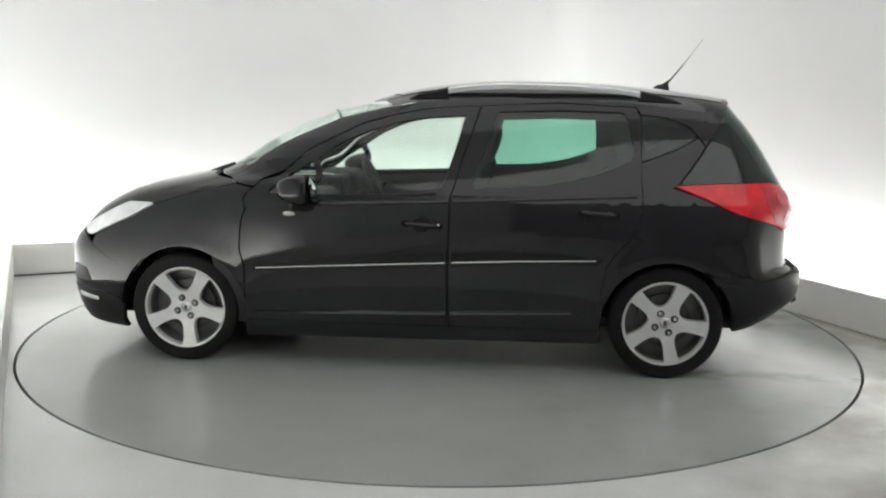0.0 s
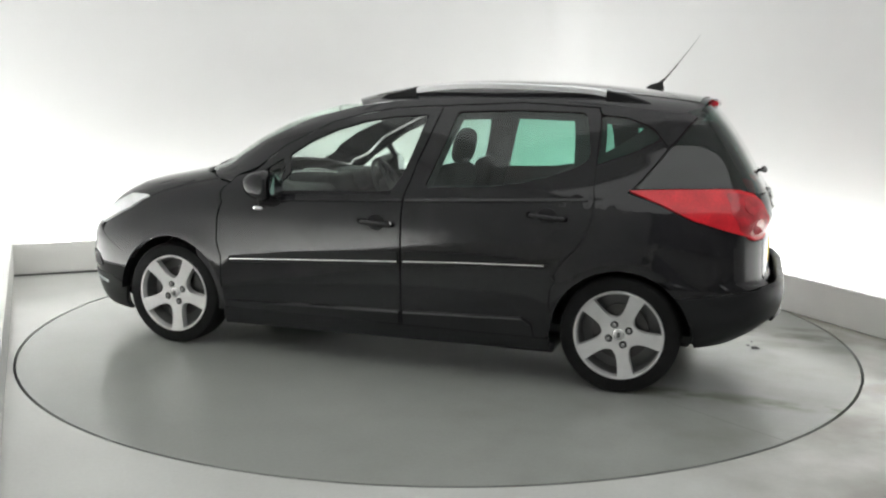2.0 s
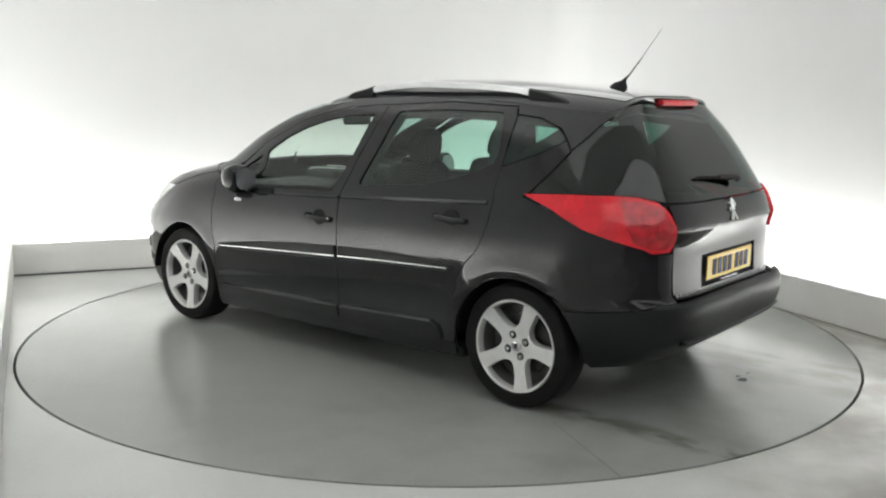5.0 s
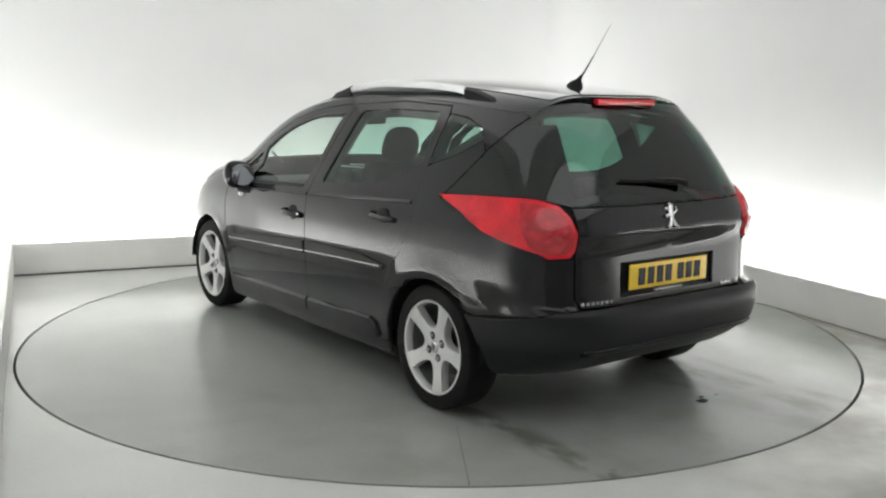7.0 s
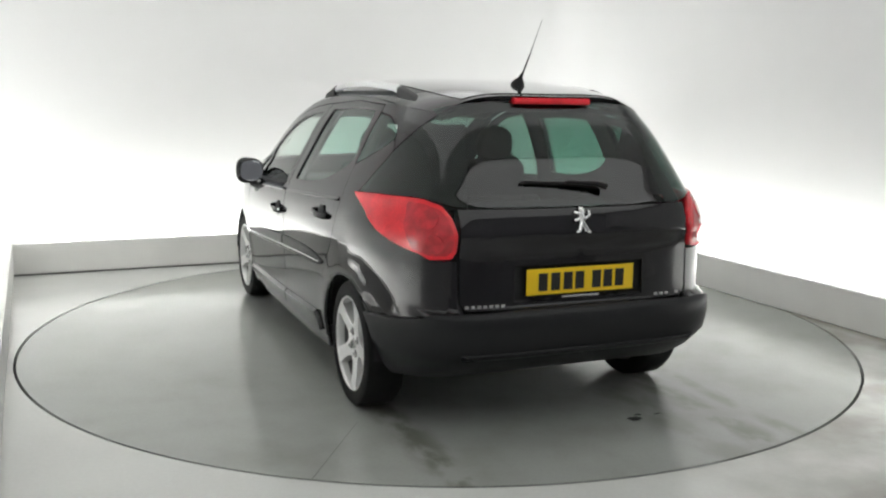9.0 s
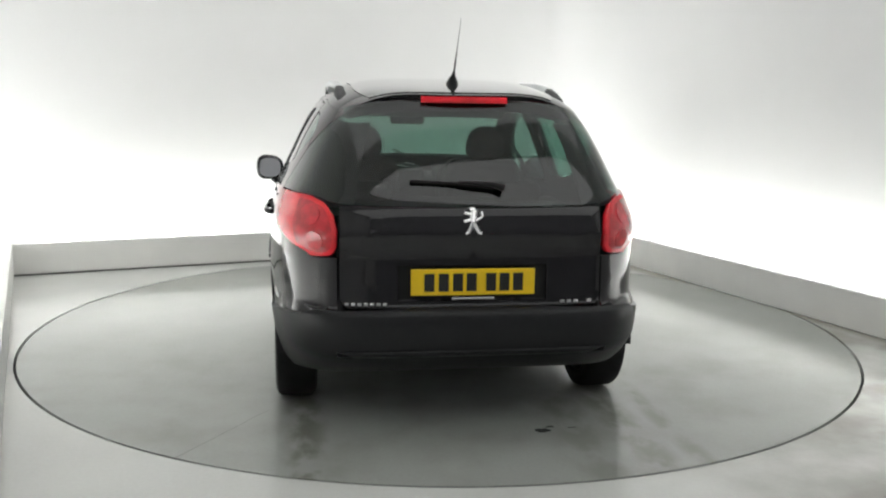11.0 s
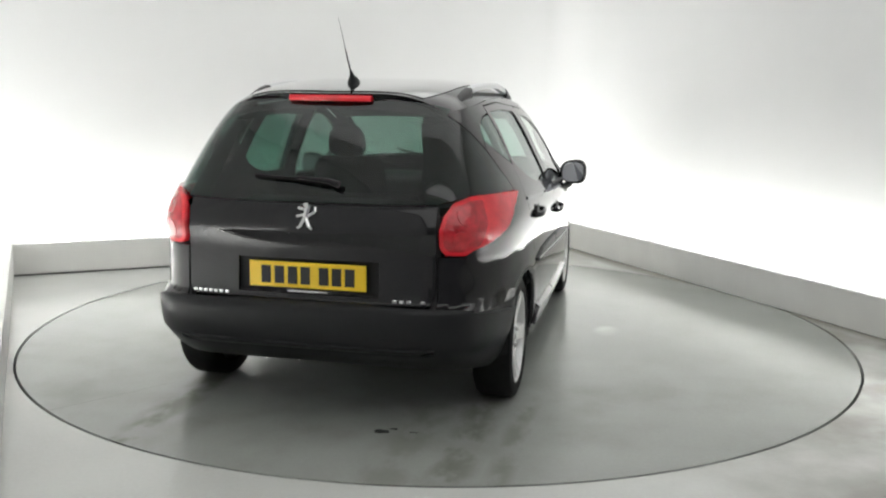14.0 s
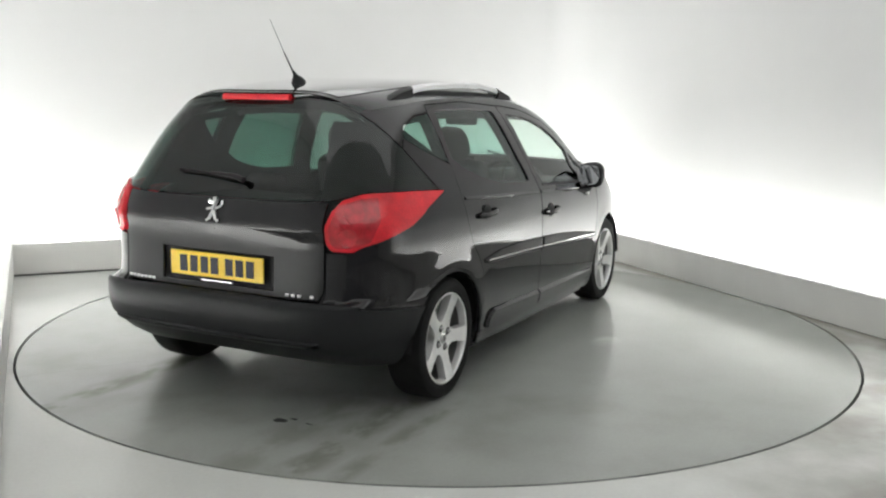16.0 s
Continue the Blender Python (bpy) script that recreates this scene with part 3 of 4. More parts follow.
def build_shell():
    for sd in (1, -1):
        # front door with its panes
        wf, wt = rounded(WIN_FRONT, 0.03), rounded(WIN_TRI, 0.02)
        door = panel("front_door", [s(*p) for p in [(0.92, 0.25), (0.925, 0.54), (0.915, 0.84), (0.885, 0.945), (0.85, 0.985), (0.60, 1.148), (0.32, 1.288), (0.15, 1.332), (0.0, 1.362),
                     (-0.285, 1.38), (-0.15, 0.94), (-0.14, 0.58), (-0.146, 0.25)]], PAINT, CAR, sd, holes=(wf, wt))
        panel("window", shrink(wf, -0.006), GLASS_FRONT, door, sd, off=-0.008, depth=0, label="clear green-tinted door glass")
        panel("quarter_light", shrink(wt, -0.006), GLASS_FRONT, door, sd, off=-0.008, depth=0, label="small triangular fixed pane")
        panel("window_seal", [s(0.59, 0.918), s(-0.08, 0.945), s(-0.075, 0.93), s(0.59, 0.902)], TRIM, door, sd, off=0.004, depth=0.012, label="black rubber window seal")
        panel("rub_strip", [s(*p) for p in [(0.87, 0.515), (0.87, 0.547), (0.5, 0.596), (0.2, 0.622), (-0.13, 0.642), (-0.13, 0.572), (0.5, 0.535)]], TRIM, door, sd, off=0.012, depth=0.014, label="black rubbing strip")
        panel("strip_insert", [s(*p) for p in [(0.865, 0.530), (0.865, 0.535), (0.5, 0.558), (-0.13, 0.5925), (-0.13, 0.586), (0.5, 0.552)]], CHROME, door, sd, off=0.014, depth=0.016, label="thin chrome insert line")
        panel("door_moulding", [s(*p) for p in [(0.88, 0.256), (0.88, 0.292), (-0.135, 0.318), (-0.135, 0.256)]], PAINT, door, sd, off=0.018, depth=0.02)
        ledge(door, sd, 0.88, 0.292, -0.135, 0.318)
        ledge(door, sd, 0.56, 0.872, -0.14, 0.900, "belt_crease", 0.007, 0.011)
        # rear door
        wr = rounded(WIN_REAR, 0.03)
        rdoor = panel("rear_door", [s(*p) for p in [(-0.154, 0.25), (-0.148, 0.58), (-0.158, 0.94), (-0.293, 1.382), (-0.7, 1.404), (-1.095, 1.386), (-1.113, 1.345), (-1.114, 1.2), (-1.117, 1.0), (-1.10, 0.80),
                      (-1.06, 0.72), (-0.987, 0.645), (-0.946, 0.575), (-0.928, 0.50), (-0.925, 0.42), (-0.922, 0.25)]], PAINT, CAR, sd, holes=(wr,))
        panel("window", shrink(wr, -0.006), GLASS_REAR, rdoor, sd, off=-0.008, depth=0, label="green privacy-tinted door glass")
        panel("rub_strip", [s(*p) for p in [(-0.165, 0.574), (-0.165, 0.644), (-0.5, 0.654), (-0.75, 0.65), (-0.93, 0.624), (-0.90, 0.604), (-0.5, 0.593)]], TRIM, rdoor, sd, off=0.012, depth=0.014, label="black rubbing strip")
        panel("strip_insert", [s(*p) for p in [(-0.165, 0.588), (-0.165, 0.595), (-0.5, 0.611), (-0.9, 0.624), (-0.9, 0.618), (-0.5, 0.605)]], CHROME, rdoor, sd, off=0.014, depth=0.016, label="thin chrome insert line")
        panel("door_moulding", [s(*p) for p in [(-0.16, 0.256), (-0.16, 0.319), (-0.79, 0.341), (-0.835, 0.315), (-0.85, 0.256)]], PAINT, rdoor, sd, off=0.018, depth=0.02)
        ledge(rdoor, sd, -0.16, 0.319, -0.79, 0.341)
        ledge(rdoor, sd, -0.165, 0.901, -1.095, 0.946, "belt_crease", 0.007, 0.011)
        # frame above the doors
        panel("side_frame", [s(*p) for p in A_LINE + ROOF_LINE] + [s(*p) for p in [(-1.562, 1.349), (-1.528, 1.306), (-1.448, 1.205), (-1.418, 1.245), (-1.37, 1.298), (-1.25, 1.343), (-1.121, 1.356), (-1.10, 1.393), (-0.7, 1.41), (-0.29, 1.388), (0.0, 1.368), (0.15, 1.339),
              (0.32, 1.295), (0.60, 1.155), (0.85, 0.993), (0.885, 0.955), (0.98, 0.97)]], PAINT, CAR, sd, depth=0.008)
        # sill
        panel("sill", [s(*p) for p in [(0.93, 0.15), (0.93, 0.244), (-0.93, 0.244), (-0.93, 0.185), (-0.5, 0.17)]], PAINT, CAR, sd, off=-0.004)
        # rear quarter
        panel("rear_quarter_panel", [s(*p) for p in [(-1.1205, 1.0), (-1.1035, 0.80), (-1.0635, 0.717), (-0.9905, 0.642), (-0.9500, 0.573), (-0.932, 0.499), (-0.9295, 0.42), (-0.9295, 0.30)]]
              + [s(-1.56, 0.506), s(-1.72, 0.522), r(0.66, 0.556), r(0.563, 0.56), r(0.563, 0.772), r(0.66, 0.772), s(-1.83, 0.794), s(-1.70, 0.835),
                 s(-1.59, 0.868), s(-1.44, 0.935), s(-1.275, 0.99), s(-1.30, 1.008), s(-1.443, 1.196), s(-1.412, 1.238), s(-1.3, 1.178), s(-1.119, 1.11)], PAINT, CAR, sd, holes=(circle_hole(-1.27, 0.28, 0.338),))
        panel("quarter_window", rounded([s(*p) for p in [(-1.119, 1.118), (-1.118, 1.349), (-1.25, 1.336), (-1.362, 1.292), (-1.408, 1.246), (-1.3, 1.186)]], 0.02), GLASS_QUARTER, CAR, sd, off=-0.002, depth=0.006, label="dark tinted quarter glass")
        # tail light
        tl = panel("tail_light", rounded([s(-1.285, 0.998), s(-1.5, 1.009), s(-1.72, 1.013), r(0.655, 1.010), r(0.605, 0.988), r(0.578, 0.945), r(0.565, 0.89), r(0.566, 0.815), r(0.585, 0.784), r(0.66, 0.778), s(-1.83, 0.798), s(-1.70, 0.84),
                   s(-1.59, 0.873), s(-1.44, 0.94)], 0.008), REDLENS, CAR, sd, off=0.014, depth=0.03, label="red wrap-around tail light", step=0.03)
        panel("lamp_unit", rounded([s(-1.72, 0.994), r(0.66, 0.992), r(0.61, 0.97), r(0.588, 0.93), r(0.580, 0.88), r(0.582, 0.82), r(0.60, 0.797), r(0.66, 0.795), s(-1.80, 0.822), s(-1.755, 0.90)], 0.015),
              REDDARK, tl, sd, off=0.0155, depth=0.004, label="darker red inner lamp", step=0.03)
        # front wing, headlight, bumper ends
        panel("front_wing", [s(*p) for p in [(0.9335, 0.34), (0.934, 0.46), (0.933, 0.54), (0.923, 0.84), (0.893, 0.945), (0.98, 0.962), (1.15, 0.925), (1.43, 0.845), (1.575, 0.765), (1.80, 0.668), (1.82, 0.61), (1.61, 0.49)]],
              PAINT, CAR, sd, holes=(circle_hole(1.27, 0.285, 0.345),))
        panel("headlight", rounded([s(*p) for p in [(1.86, 0.655), (1.58, 0.773), (1.44, 0.85), (1.60, 0.845), (1.73, 0.785), (1.90, 0.69)]], 0.02), HEADLENS, CAR, sd, off=0.006, depth=0.02, label="clear swept-back headlight", step=0.03)
        panel("fog_lamp_surround", rounded([f(0.60, 0.485), f(0.60, 0.40), s(1.84, 0.395), s(1.875, 0.47)], 0.02), TRIM, CAR, sd, off=0.004, depth=0.01, label="black fog lamp surround", step=0.03)
        panel("fog_lamp", rounded([s(1.80, 0.297), s(1.80, 0.313), f(0.62, 0.328), f(0.62, 0.306)], 0.006), HEADLENS, CAR, sd, off=0.010, depth=0.01, label="narrow clear lamp in the bumper", step=0.03)
        panel("lower_valance", [f(0.55, 0.36), f(0.55, 0.165), s(1.64, 0.155), s(1.622, 0.30), s(1.75, 0.345)], TRIM, CAR, sd, off=0.004, depth=0.008, label="matt black lower bumper edge")
    panel("windscreen", [s(*p) for p in A_LINE] + [f(0.3, 1.385), f(0, 1.388), f(0, 1.03), f(0.4, 1.022)], GLASS_FRONT, CAR, full=True, off=-0.004, depth=0.004, label="clear green-tinted windscreen")
    panel("bonnet", [s(*p) for p in [(1.03, 0.985), (0.985, 0.967), (1.15, 0.932), (1.435, 0.853), (1.60, 0.85), (1.74, 0.79), (1.90, 0.695)]] + [f(0.4, 0.68), f(0, 0.68), f(0, 1.018), f(0.4, 1.01)], PAINT, CAR, full=True)
    panel("front_bumper", arch(1.27, 0.285, 0.355, 0, 36)[::1] + [s(1.61, 0.49), s(1.825, 0.605), s(1.87, 0.648), f(0.4, 0.672), f(0, 0.672), f(0, 0.16), f(0.6, 0.16), s(1.63, 0.15)], PAINT, CAR, full=True)
    # tailgate with the plate's recess
    recess = [r(0.315, 0.742), r(0.315, 0.592), (QBACK + 0.01, 0.592), (QBACK + 0.01, 0.742)]
    gate = panel("tailgate", [r(0.552, 0.982), r(0.55, 0.90), r(0.553, 0.78), r(0.553, 0.60), r(0.53, 0.568), r(0.3, 0.567), r(0, 0.567), r(0, 0.975), r(0.3, 0.978)], PAINT, CAR, full=True, holes=(recess,))
    bm = bmesh.new()
    box(bm, -1.915, -1.905, -0.318, 0.318, 0.588, 0.746)
    part("plate_recess", bm, TRIM, gate, "black recess round the plate")
    panel("rear_window", [s(-1.312, 1.008), s(-1.457, 1.2), s(-1.538, 1.306), s(-1.572, 1.348), r(0.52, 1.376), r(0.46, 1.394), r(0.38, 1.406), r(0.25, 1.414), r(0, 1.418), r(0, 0.982), r(0.3, 0.985), r(0.555, 0.99), r(0.60, 1.002), r(0.655, 1.019), s(-1.72, 1.021), s(-1.5, 1.016)],
          GLASS_TAIL, CAR, full=True, off=0.0, depth=0.008, label="dark tinted wrap-around rear window")
    panel("rear_bumper", arch(-1.27, 0.28, 0.342, 178, 139) + [s(-1.56, 0.50), s(-1.72, 0.516), r(0.66, 0.55), r(0.55, 0.553), r(0.3, 0.558), r(0, 0.558), r(0, 0.29), r(0.45, 0.285), r(0.62, 0.27), s(-1.62, 0.255)],
          BUMPER, CAR, full=True, off=0.016, depth=0.035, label="satin black plastic bumper")
    panel("bumper_lip", [r(0.56, 0.404), r(0.56, 0.394), r(0.3, 0.388), r(0, 0.388), r(0, 0.404), r(0.3, 0.404)], BUMPER, CAR, full=True, off=0.027, depth=0.016, label="thin glossy lip along the bumper", step=0.06)


DOME = Table((-1.66, 0.099), (-1.5, 0.0955), (-1.3, 0.0975), (-0.87, 0.099), (-0.43, 0.095), (0.0, 0.083), (0.2, 0.069), (0.45, 0.05))


def dome(x):
    """How far the roof stands above its edge on the centre line."""
    return DOME(x)


def build_roof():
    bm = bmesh.new()
    nx, ny = 40, 25
    grid = []
    for i in range(nx + 1):
        row = []
        for j in range(-ny, ny + 1):
            t = j / ny
            x0, x1 = 0.36 - 0.18 * t * t, -1.64 + 0.068 * t * t
            x = x0 + (x1 - x0) * i / nx
            ze = TOP(x)
            edge = shell(*s(max(x, -1.6), ze)).y
            row.append(bm.verts.new((x, edge * t, ze + dome(x) * (1 - abs(t) ** 4.8))))
        grid.append(row)
    lip = [bm.verts.new((v.co.x + 0.012, v.co.y * 0.99, v.co.z - 0.022)) for v in grid[-1]]
    for j in range(2 * ny):
        bm.faces.new((grid[-1][j], lip[j], lip[j + 1], grid[-1][j + 1]))
    for i in range(nx):
        for j in range(2 * ny):
            bm.faces.new((grid[i][j], grid[i + 1][j], grid[i + 1][j + 1], grid[i][j + 1]))
    bmesh.ops.recalc_face_normals(bm, faces=bm.faces)
    if sum(fc.normal.z for fc in bm.faces) < 0:
        bmesh.ops.reverse_faces(bm, faces=bm.faces)
    smooth(part("roof", bm, PAINT, CAR), 60)
    # the pane between the rails, carried on as added gloss over the painted rear
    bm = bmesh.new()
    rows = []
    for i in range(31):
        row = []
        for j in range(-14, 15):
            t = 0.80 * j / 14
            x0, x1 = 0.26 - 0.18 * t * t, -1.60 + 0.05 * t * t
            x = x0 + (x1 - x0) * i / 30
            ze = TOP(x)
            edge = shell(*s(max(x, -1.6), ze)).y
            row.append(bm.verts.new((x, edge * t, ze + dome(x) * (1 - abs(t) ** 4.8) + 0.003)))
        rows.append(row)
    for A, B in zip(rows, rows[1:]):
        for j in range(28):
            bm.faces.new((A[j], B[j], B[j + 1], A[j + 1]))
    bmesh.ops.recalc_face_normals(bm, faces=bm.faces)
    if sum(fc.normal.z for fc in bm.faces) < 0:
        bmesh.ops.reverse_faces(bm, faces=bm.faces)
    smooth(part("roof_pane_and_gloss", bm, ROOFGLOSS, CAR, "black roof glass carried back as a glossy skin over the paint"), 60)


build_shell()
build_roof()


# ------------------------------------------------------------------ inner panels, wells and underside
def build_inner():
    for sd in (1, -1):
        panel("inner_side", [s(1.0, 0.22), s(0.97, 0.90), s(0.5, 0.905), s(-0.07, 0.93), s(-0.6, 0.97), s(-0.85, 0.995), s(-1.1, 1.08), s(-1.28, 0.99), s(-1.55, 0.86), r(0.62, 0.76), r(0.55, 0.76), r(0.55, 0.56), s(-1.6, 0.5),
              s(-1.58, 0.30), s(-0.95, 0.22)], INTERIOR, CAR, sd, holes=(circle_hole(-1.27, 0.28, 0.345, 16),), off=-0.03, depth=0.0, label="dark inner door and side lining", step=0.07)
        trim = [s(-1.075, 1.02), s(-1.07, 1.385), s(-1.55, 1.345), r(0.42, 1.35), r(0.46, 1.2), r(0.50, 1.0), s(-1.5, 0.99), s(-1.25, 0.96)]
        hole = [s(-1.14, 1.338), s(-1.33, 1.318), s(-1.15, 1.19)]
        panel("pillar_trim", trim, INTERIOR, CAR, sd, holes=(hole,), off=-0.05, depth=0.0, label="dark inner pillar trim", step=0.06)
        panel("window_trim", [s(-0.2, 0.94), s(-0.33, 1.395), s(-0.7, 1.405), s(-1.10, 1.385), s(-1.12, 1.06), s(-0.9, 0.98), s(-0.6, 0.95)], INTERIOR, CAR, sd,
              holes=([s(*p) for p in [(-0.275, 1.0), (-0.395, 1.342), (-0.7, 1.355), (-0.975, 1.347), (-1.0, 1.125), (-0.9, 1.078), (-0.78, 1.043), (-0.6, 1.012)]],), off=-0.05, depth=0.0, label="dark inner window surround", step=0.06)
        panel("b_pillar_trim", [s(-0.05, 0.93), s(-0.215, 1.37), s(-0.395, 1.375), s(-0.27, 0.95)], INTERIOR, CAR, sd, off=-0.035, depth=0.01, label="dark inner pillar trim", step=0.06)
    panel("inner_tailgate", [r(0.56, 1.0), r(0.56, 0.57), r(0, 0.56), r(0, 0.985), r(0.3, 0.988)], INTERIOR, CAR, full=True, off=-0.04, depth=0.0, label="dark tailgate lining", step=0.07)
    for x in (1.27, -1.27):
        for sd in (1, -1):
            bm = bmesh.new()
            n, rows = 24, []
            for k in range(n + 1):
                a = radians(2 + 176 * k / n)
                rows.append([bm.verts.new((0.352 * math.cos(a), y * sd, 0.352 * math.sin(a))) for y in (0.82, 0.5)])
            for A, B in zip(rows, rows[1:]):
                bm.faces.new((A[0], A[1], B[1], B[0]))
            bm.faces.new([row[1] for row in rows])
            for v in bm.verts:
                v.co.x += x
                v.co.z += 0.285
            part("wheel_well", bm, TRIM, CAR, "black wheel-arch liner")
    bm = bmesh.new()
    box(bm, -1.60, 1.75, -0.62, 0.62, 0.21, 0.26, bevel=0.02)
    box(bm, -0.95, 0.9, -0.80, 0.80, 0.16, 0.22, bevel=0.02)
    part("underbody", bm, TRIM, CAR, "black underside pan")


# ------------------------------------------------------------------ cabin
def cushion(bm, x0, x1, y0, y1, z0, z1, m=None, bevel=0.05):
    box(bm, x0, x1, y0, y1, z0, z1, m, bevel, 4)


def build_cabin():
    for y in (0.36, -0.36):
        seat = new("front_seat")
        seat.parent = CAR
        seat.matrix_basis = pose(0, y, 0)
        bm = bmesh.new()
        cushion(bm, -0.22, 0.30, -0.25, 0.25, 0.38, 0.55)
        smooth(part("seat_cushion", bm, FABRIC, seat, "dark cloth seat cushion"))
        bm = bmesh.new()
        lean = Matrix.Translation((-0.16, 0, 0.5)) @ Matrix.Rotation(radians(-14), 4, "Y")
        cushion(bm, -0.06, 0.07, -0.25, 0.25, 0, 0.585, lean, 0.06)
        for v in bm.verts:
            if v.co.z > 0.75:
                v.co.y *= 1 - 0.55 * (v.co.z - 0.75)
        smooth(part("seat_back", bm, FABRIC, seat, "dark cloth seat back"))
        bm = bmesh.new()
        top = lean @ Matrix.Translation((0, 0, 0.56))
        bmesh.ops.create_uvsphere(bm, u_segments=24, v_segments=16, radius=1.0)
        for v in bm.verts:
            p = [abs(k) ** 0.72 * (1 if k > 0 else -1) for k in v.co]
            v.co = top @ Vector((p[0] * 0.05, p[1] * 0.112 * (1 - 0.12 * p[2]), 0.125 + p[2] * 0.10))
        smooth(part("headrest", bm, FABRIC, seat, "rounded dark cloth headrest"))
        bm = bmesh.new()
        for dy in (0.0,):
            tube(bm, [top @ Vector((0, dy, -0.06)), top @ Vector((0, dy, 0.05))], 0.006)
        part("headrest_post", bm, CHROME, seat)
    bench = new("rear_bench")
    bench.parent = CAR
    bm = bmesh.new()
    cushion(bm, -0.95, -0.50, -0.62, 0.62, 0.36, 0.54)
    smooth(part("seat_cushion", bm, FABRIC, bench, "dark cloth bench cushion"))
    bm = bmesh.new()
    cushion(bm, -0.07, 0.07, -0.62, 0.62, 0, 0.46, Matrix.Translation((-0.92, 0, 0.48)) @ Matrix.Rotation(radians(-16), 4, "Y"))
    smooth(part("seat_back", bm, FABRIC, bench, "dark cloth bench back"))
    for y in (-0.38, 0.38):
        bm = bmesh.new()
        cushion(bm, -0.05, 0.05, -0.12, 0.12, 0, 0.10, Matrix.Translation((-1.055, y, 0.91)) @ Matrix.Rotation(radians(-16), 4, "Y"), 0.04)
        smooth(part("headrest", bm, FABRIC, bench, "low dark cloth headrest"))
    bm = bmesh.new()
    box(bm, -1.66, -1.10, -0.60, 0.60, 0.895, 0.915, bevel=0.006)
    part("parcel_shelf", bm, INTERIOR, CAR, "dark load cover")
    bm = bmesh.new()
    box(bm, -1.70, 0.95, -0.70, 0.70, 0.255, 0.29)
    part("cabin_floor", bm, INTERIOR, CAR, "dark carpeted floor")
    dash = new("dashboard")
    dash.parent = CAR
    bm = bmesh.new()
    cushion(bm, 0.56, 1.02, -0.70, 0.70, 0.62, 0.90, None, 0.07)
    smooth(part("dash_top", bm, INTERIOR, dash, "dark grained dashboard"))
    bm = bmesh.new()
    cushion(bm, 0.52, 0.78, -0.53, -0.19, 0.82, 0.965, None, 0.06)
    smooth(part("binnacle", bm, INTERIOR, dash, "hooded instrument cowl"))
    bm = bmesh.new()
    cushion(bm, 0.55, 0.64, -0.12, 0.12, 0.80, 0.955, None, 0.03)
    smooth(part("centre_display", bm, INTERIOR, dash))
    bm = bmesh.new()
    cushion(bm, 0.62, 0.90, -0.11, 0.14, 0.84, 0.962, None, 0.04)
    smooth(part("centre_cowl", bm, INTERIOR, dash, "raised dark cowl over the display"))
    # two thin pale tubes drawn along the cowl
    bm = bmesh.new()
    tube(bm, [(0.89, 0.115, 0.945), (0.84, 0.135, 0.962), (0.76, 0.13, 0.968), (0.68, 0.10, 0.966), (0.635, 0.03, 0.962), (0.62, -0.05, 0.945), (0.612, -0.095, 0.90)], 0.0045, 6)
    tube(bm, [(0.86, -0.02, 0.966), (0.76, -0.05, 0.968), (0.67, -0.09, 0.955), (0.625, -0.115, 0.90)], 0.004, 6)
    smooth(part("dash_line", bm, PALELINE, dash, "thin pale line along the cowl"))
    bm = bmesh.new()
    m = Matrix.Translation((0.42, -0.36, 0.85)) @ Matrix.Rotation(radians(-66), 4, "Y")
    ring = [m @ Vector((0.185 * math.cos(2 * math.pi * k / 32), 0.185 * math.sin(2 * math.pi * k / 32), 0)) for k in range(33)]
    tube(bm, ring, 0.014, 8, cap=False)
    for a in (0, 180, 270):
        tube(bm, [m @ Vector((0.03 * math.cos(radians(a)), 0.03 * math.sin(radians(a)), 0)), m @ Vector((0.18 * math.cos(radians(a)), 0.18 * math.sin(radians(a)), 0))], 0.013, 6)
    tube(bm, [m @ Vector((0, 0, -0.03)), m @ Vector((0, 0, 0.02))], 0.06, 16)
    tube(bm, [m @ Vector((0, 0, -0.02)), m @ Vector((0, 0, -0.25))], 0.03, 10)
    smooth(part("steering_wheel", bm, INTERIOR, CAR, "black three-spoke steering wheel"))
    bm = bmesh.new()
    cushion(bm, 0.55, 0.575, -0.115, 0.115, 1.245, 1.305, None, 0.02)
    tube(bm, [(0.57, 0, 1.29), (0.60, 0, 1.345)], 0.008)
    smooth(part("interior_mirror", bm, INTERIOR, CAR, "black rear-view mirror"))
    # lining under the roof
    bm = bmesh.new()
    rows = []
    for i in range(21):
        x = 0.28 - 1.84 * i / 20
        ze = TOP(x)
        e = shell(*s(x, ze)).y - 0.02
        rows.append([bm.verts.new((x, e * t, ze - 0.03 - 0.035 * max(0.0, x + 0.1) / 0.38 + (dome(x) - 0.055) * (1 - abs(t) ** 3.4))) for t in [-1 + 0.1 * k for k in range(21)]])
    for A, B in zip(rows, rows[1:]):
        for k in range(20):
            bm.faces.new((A[k], A[k + 1], B[k + 1], B[k]))
    smooth(part("headliner", bm, HEADLINER, CAR, "dark grey roof lining"))


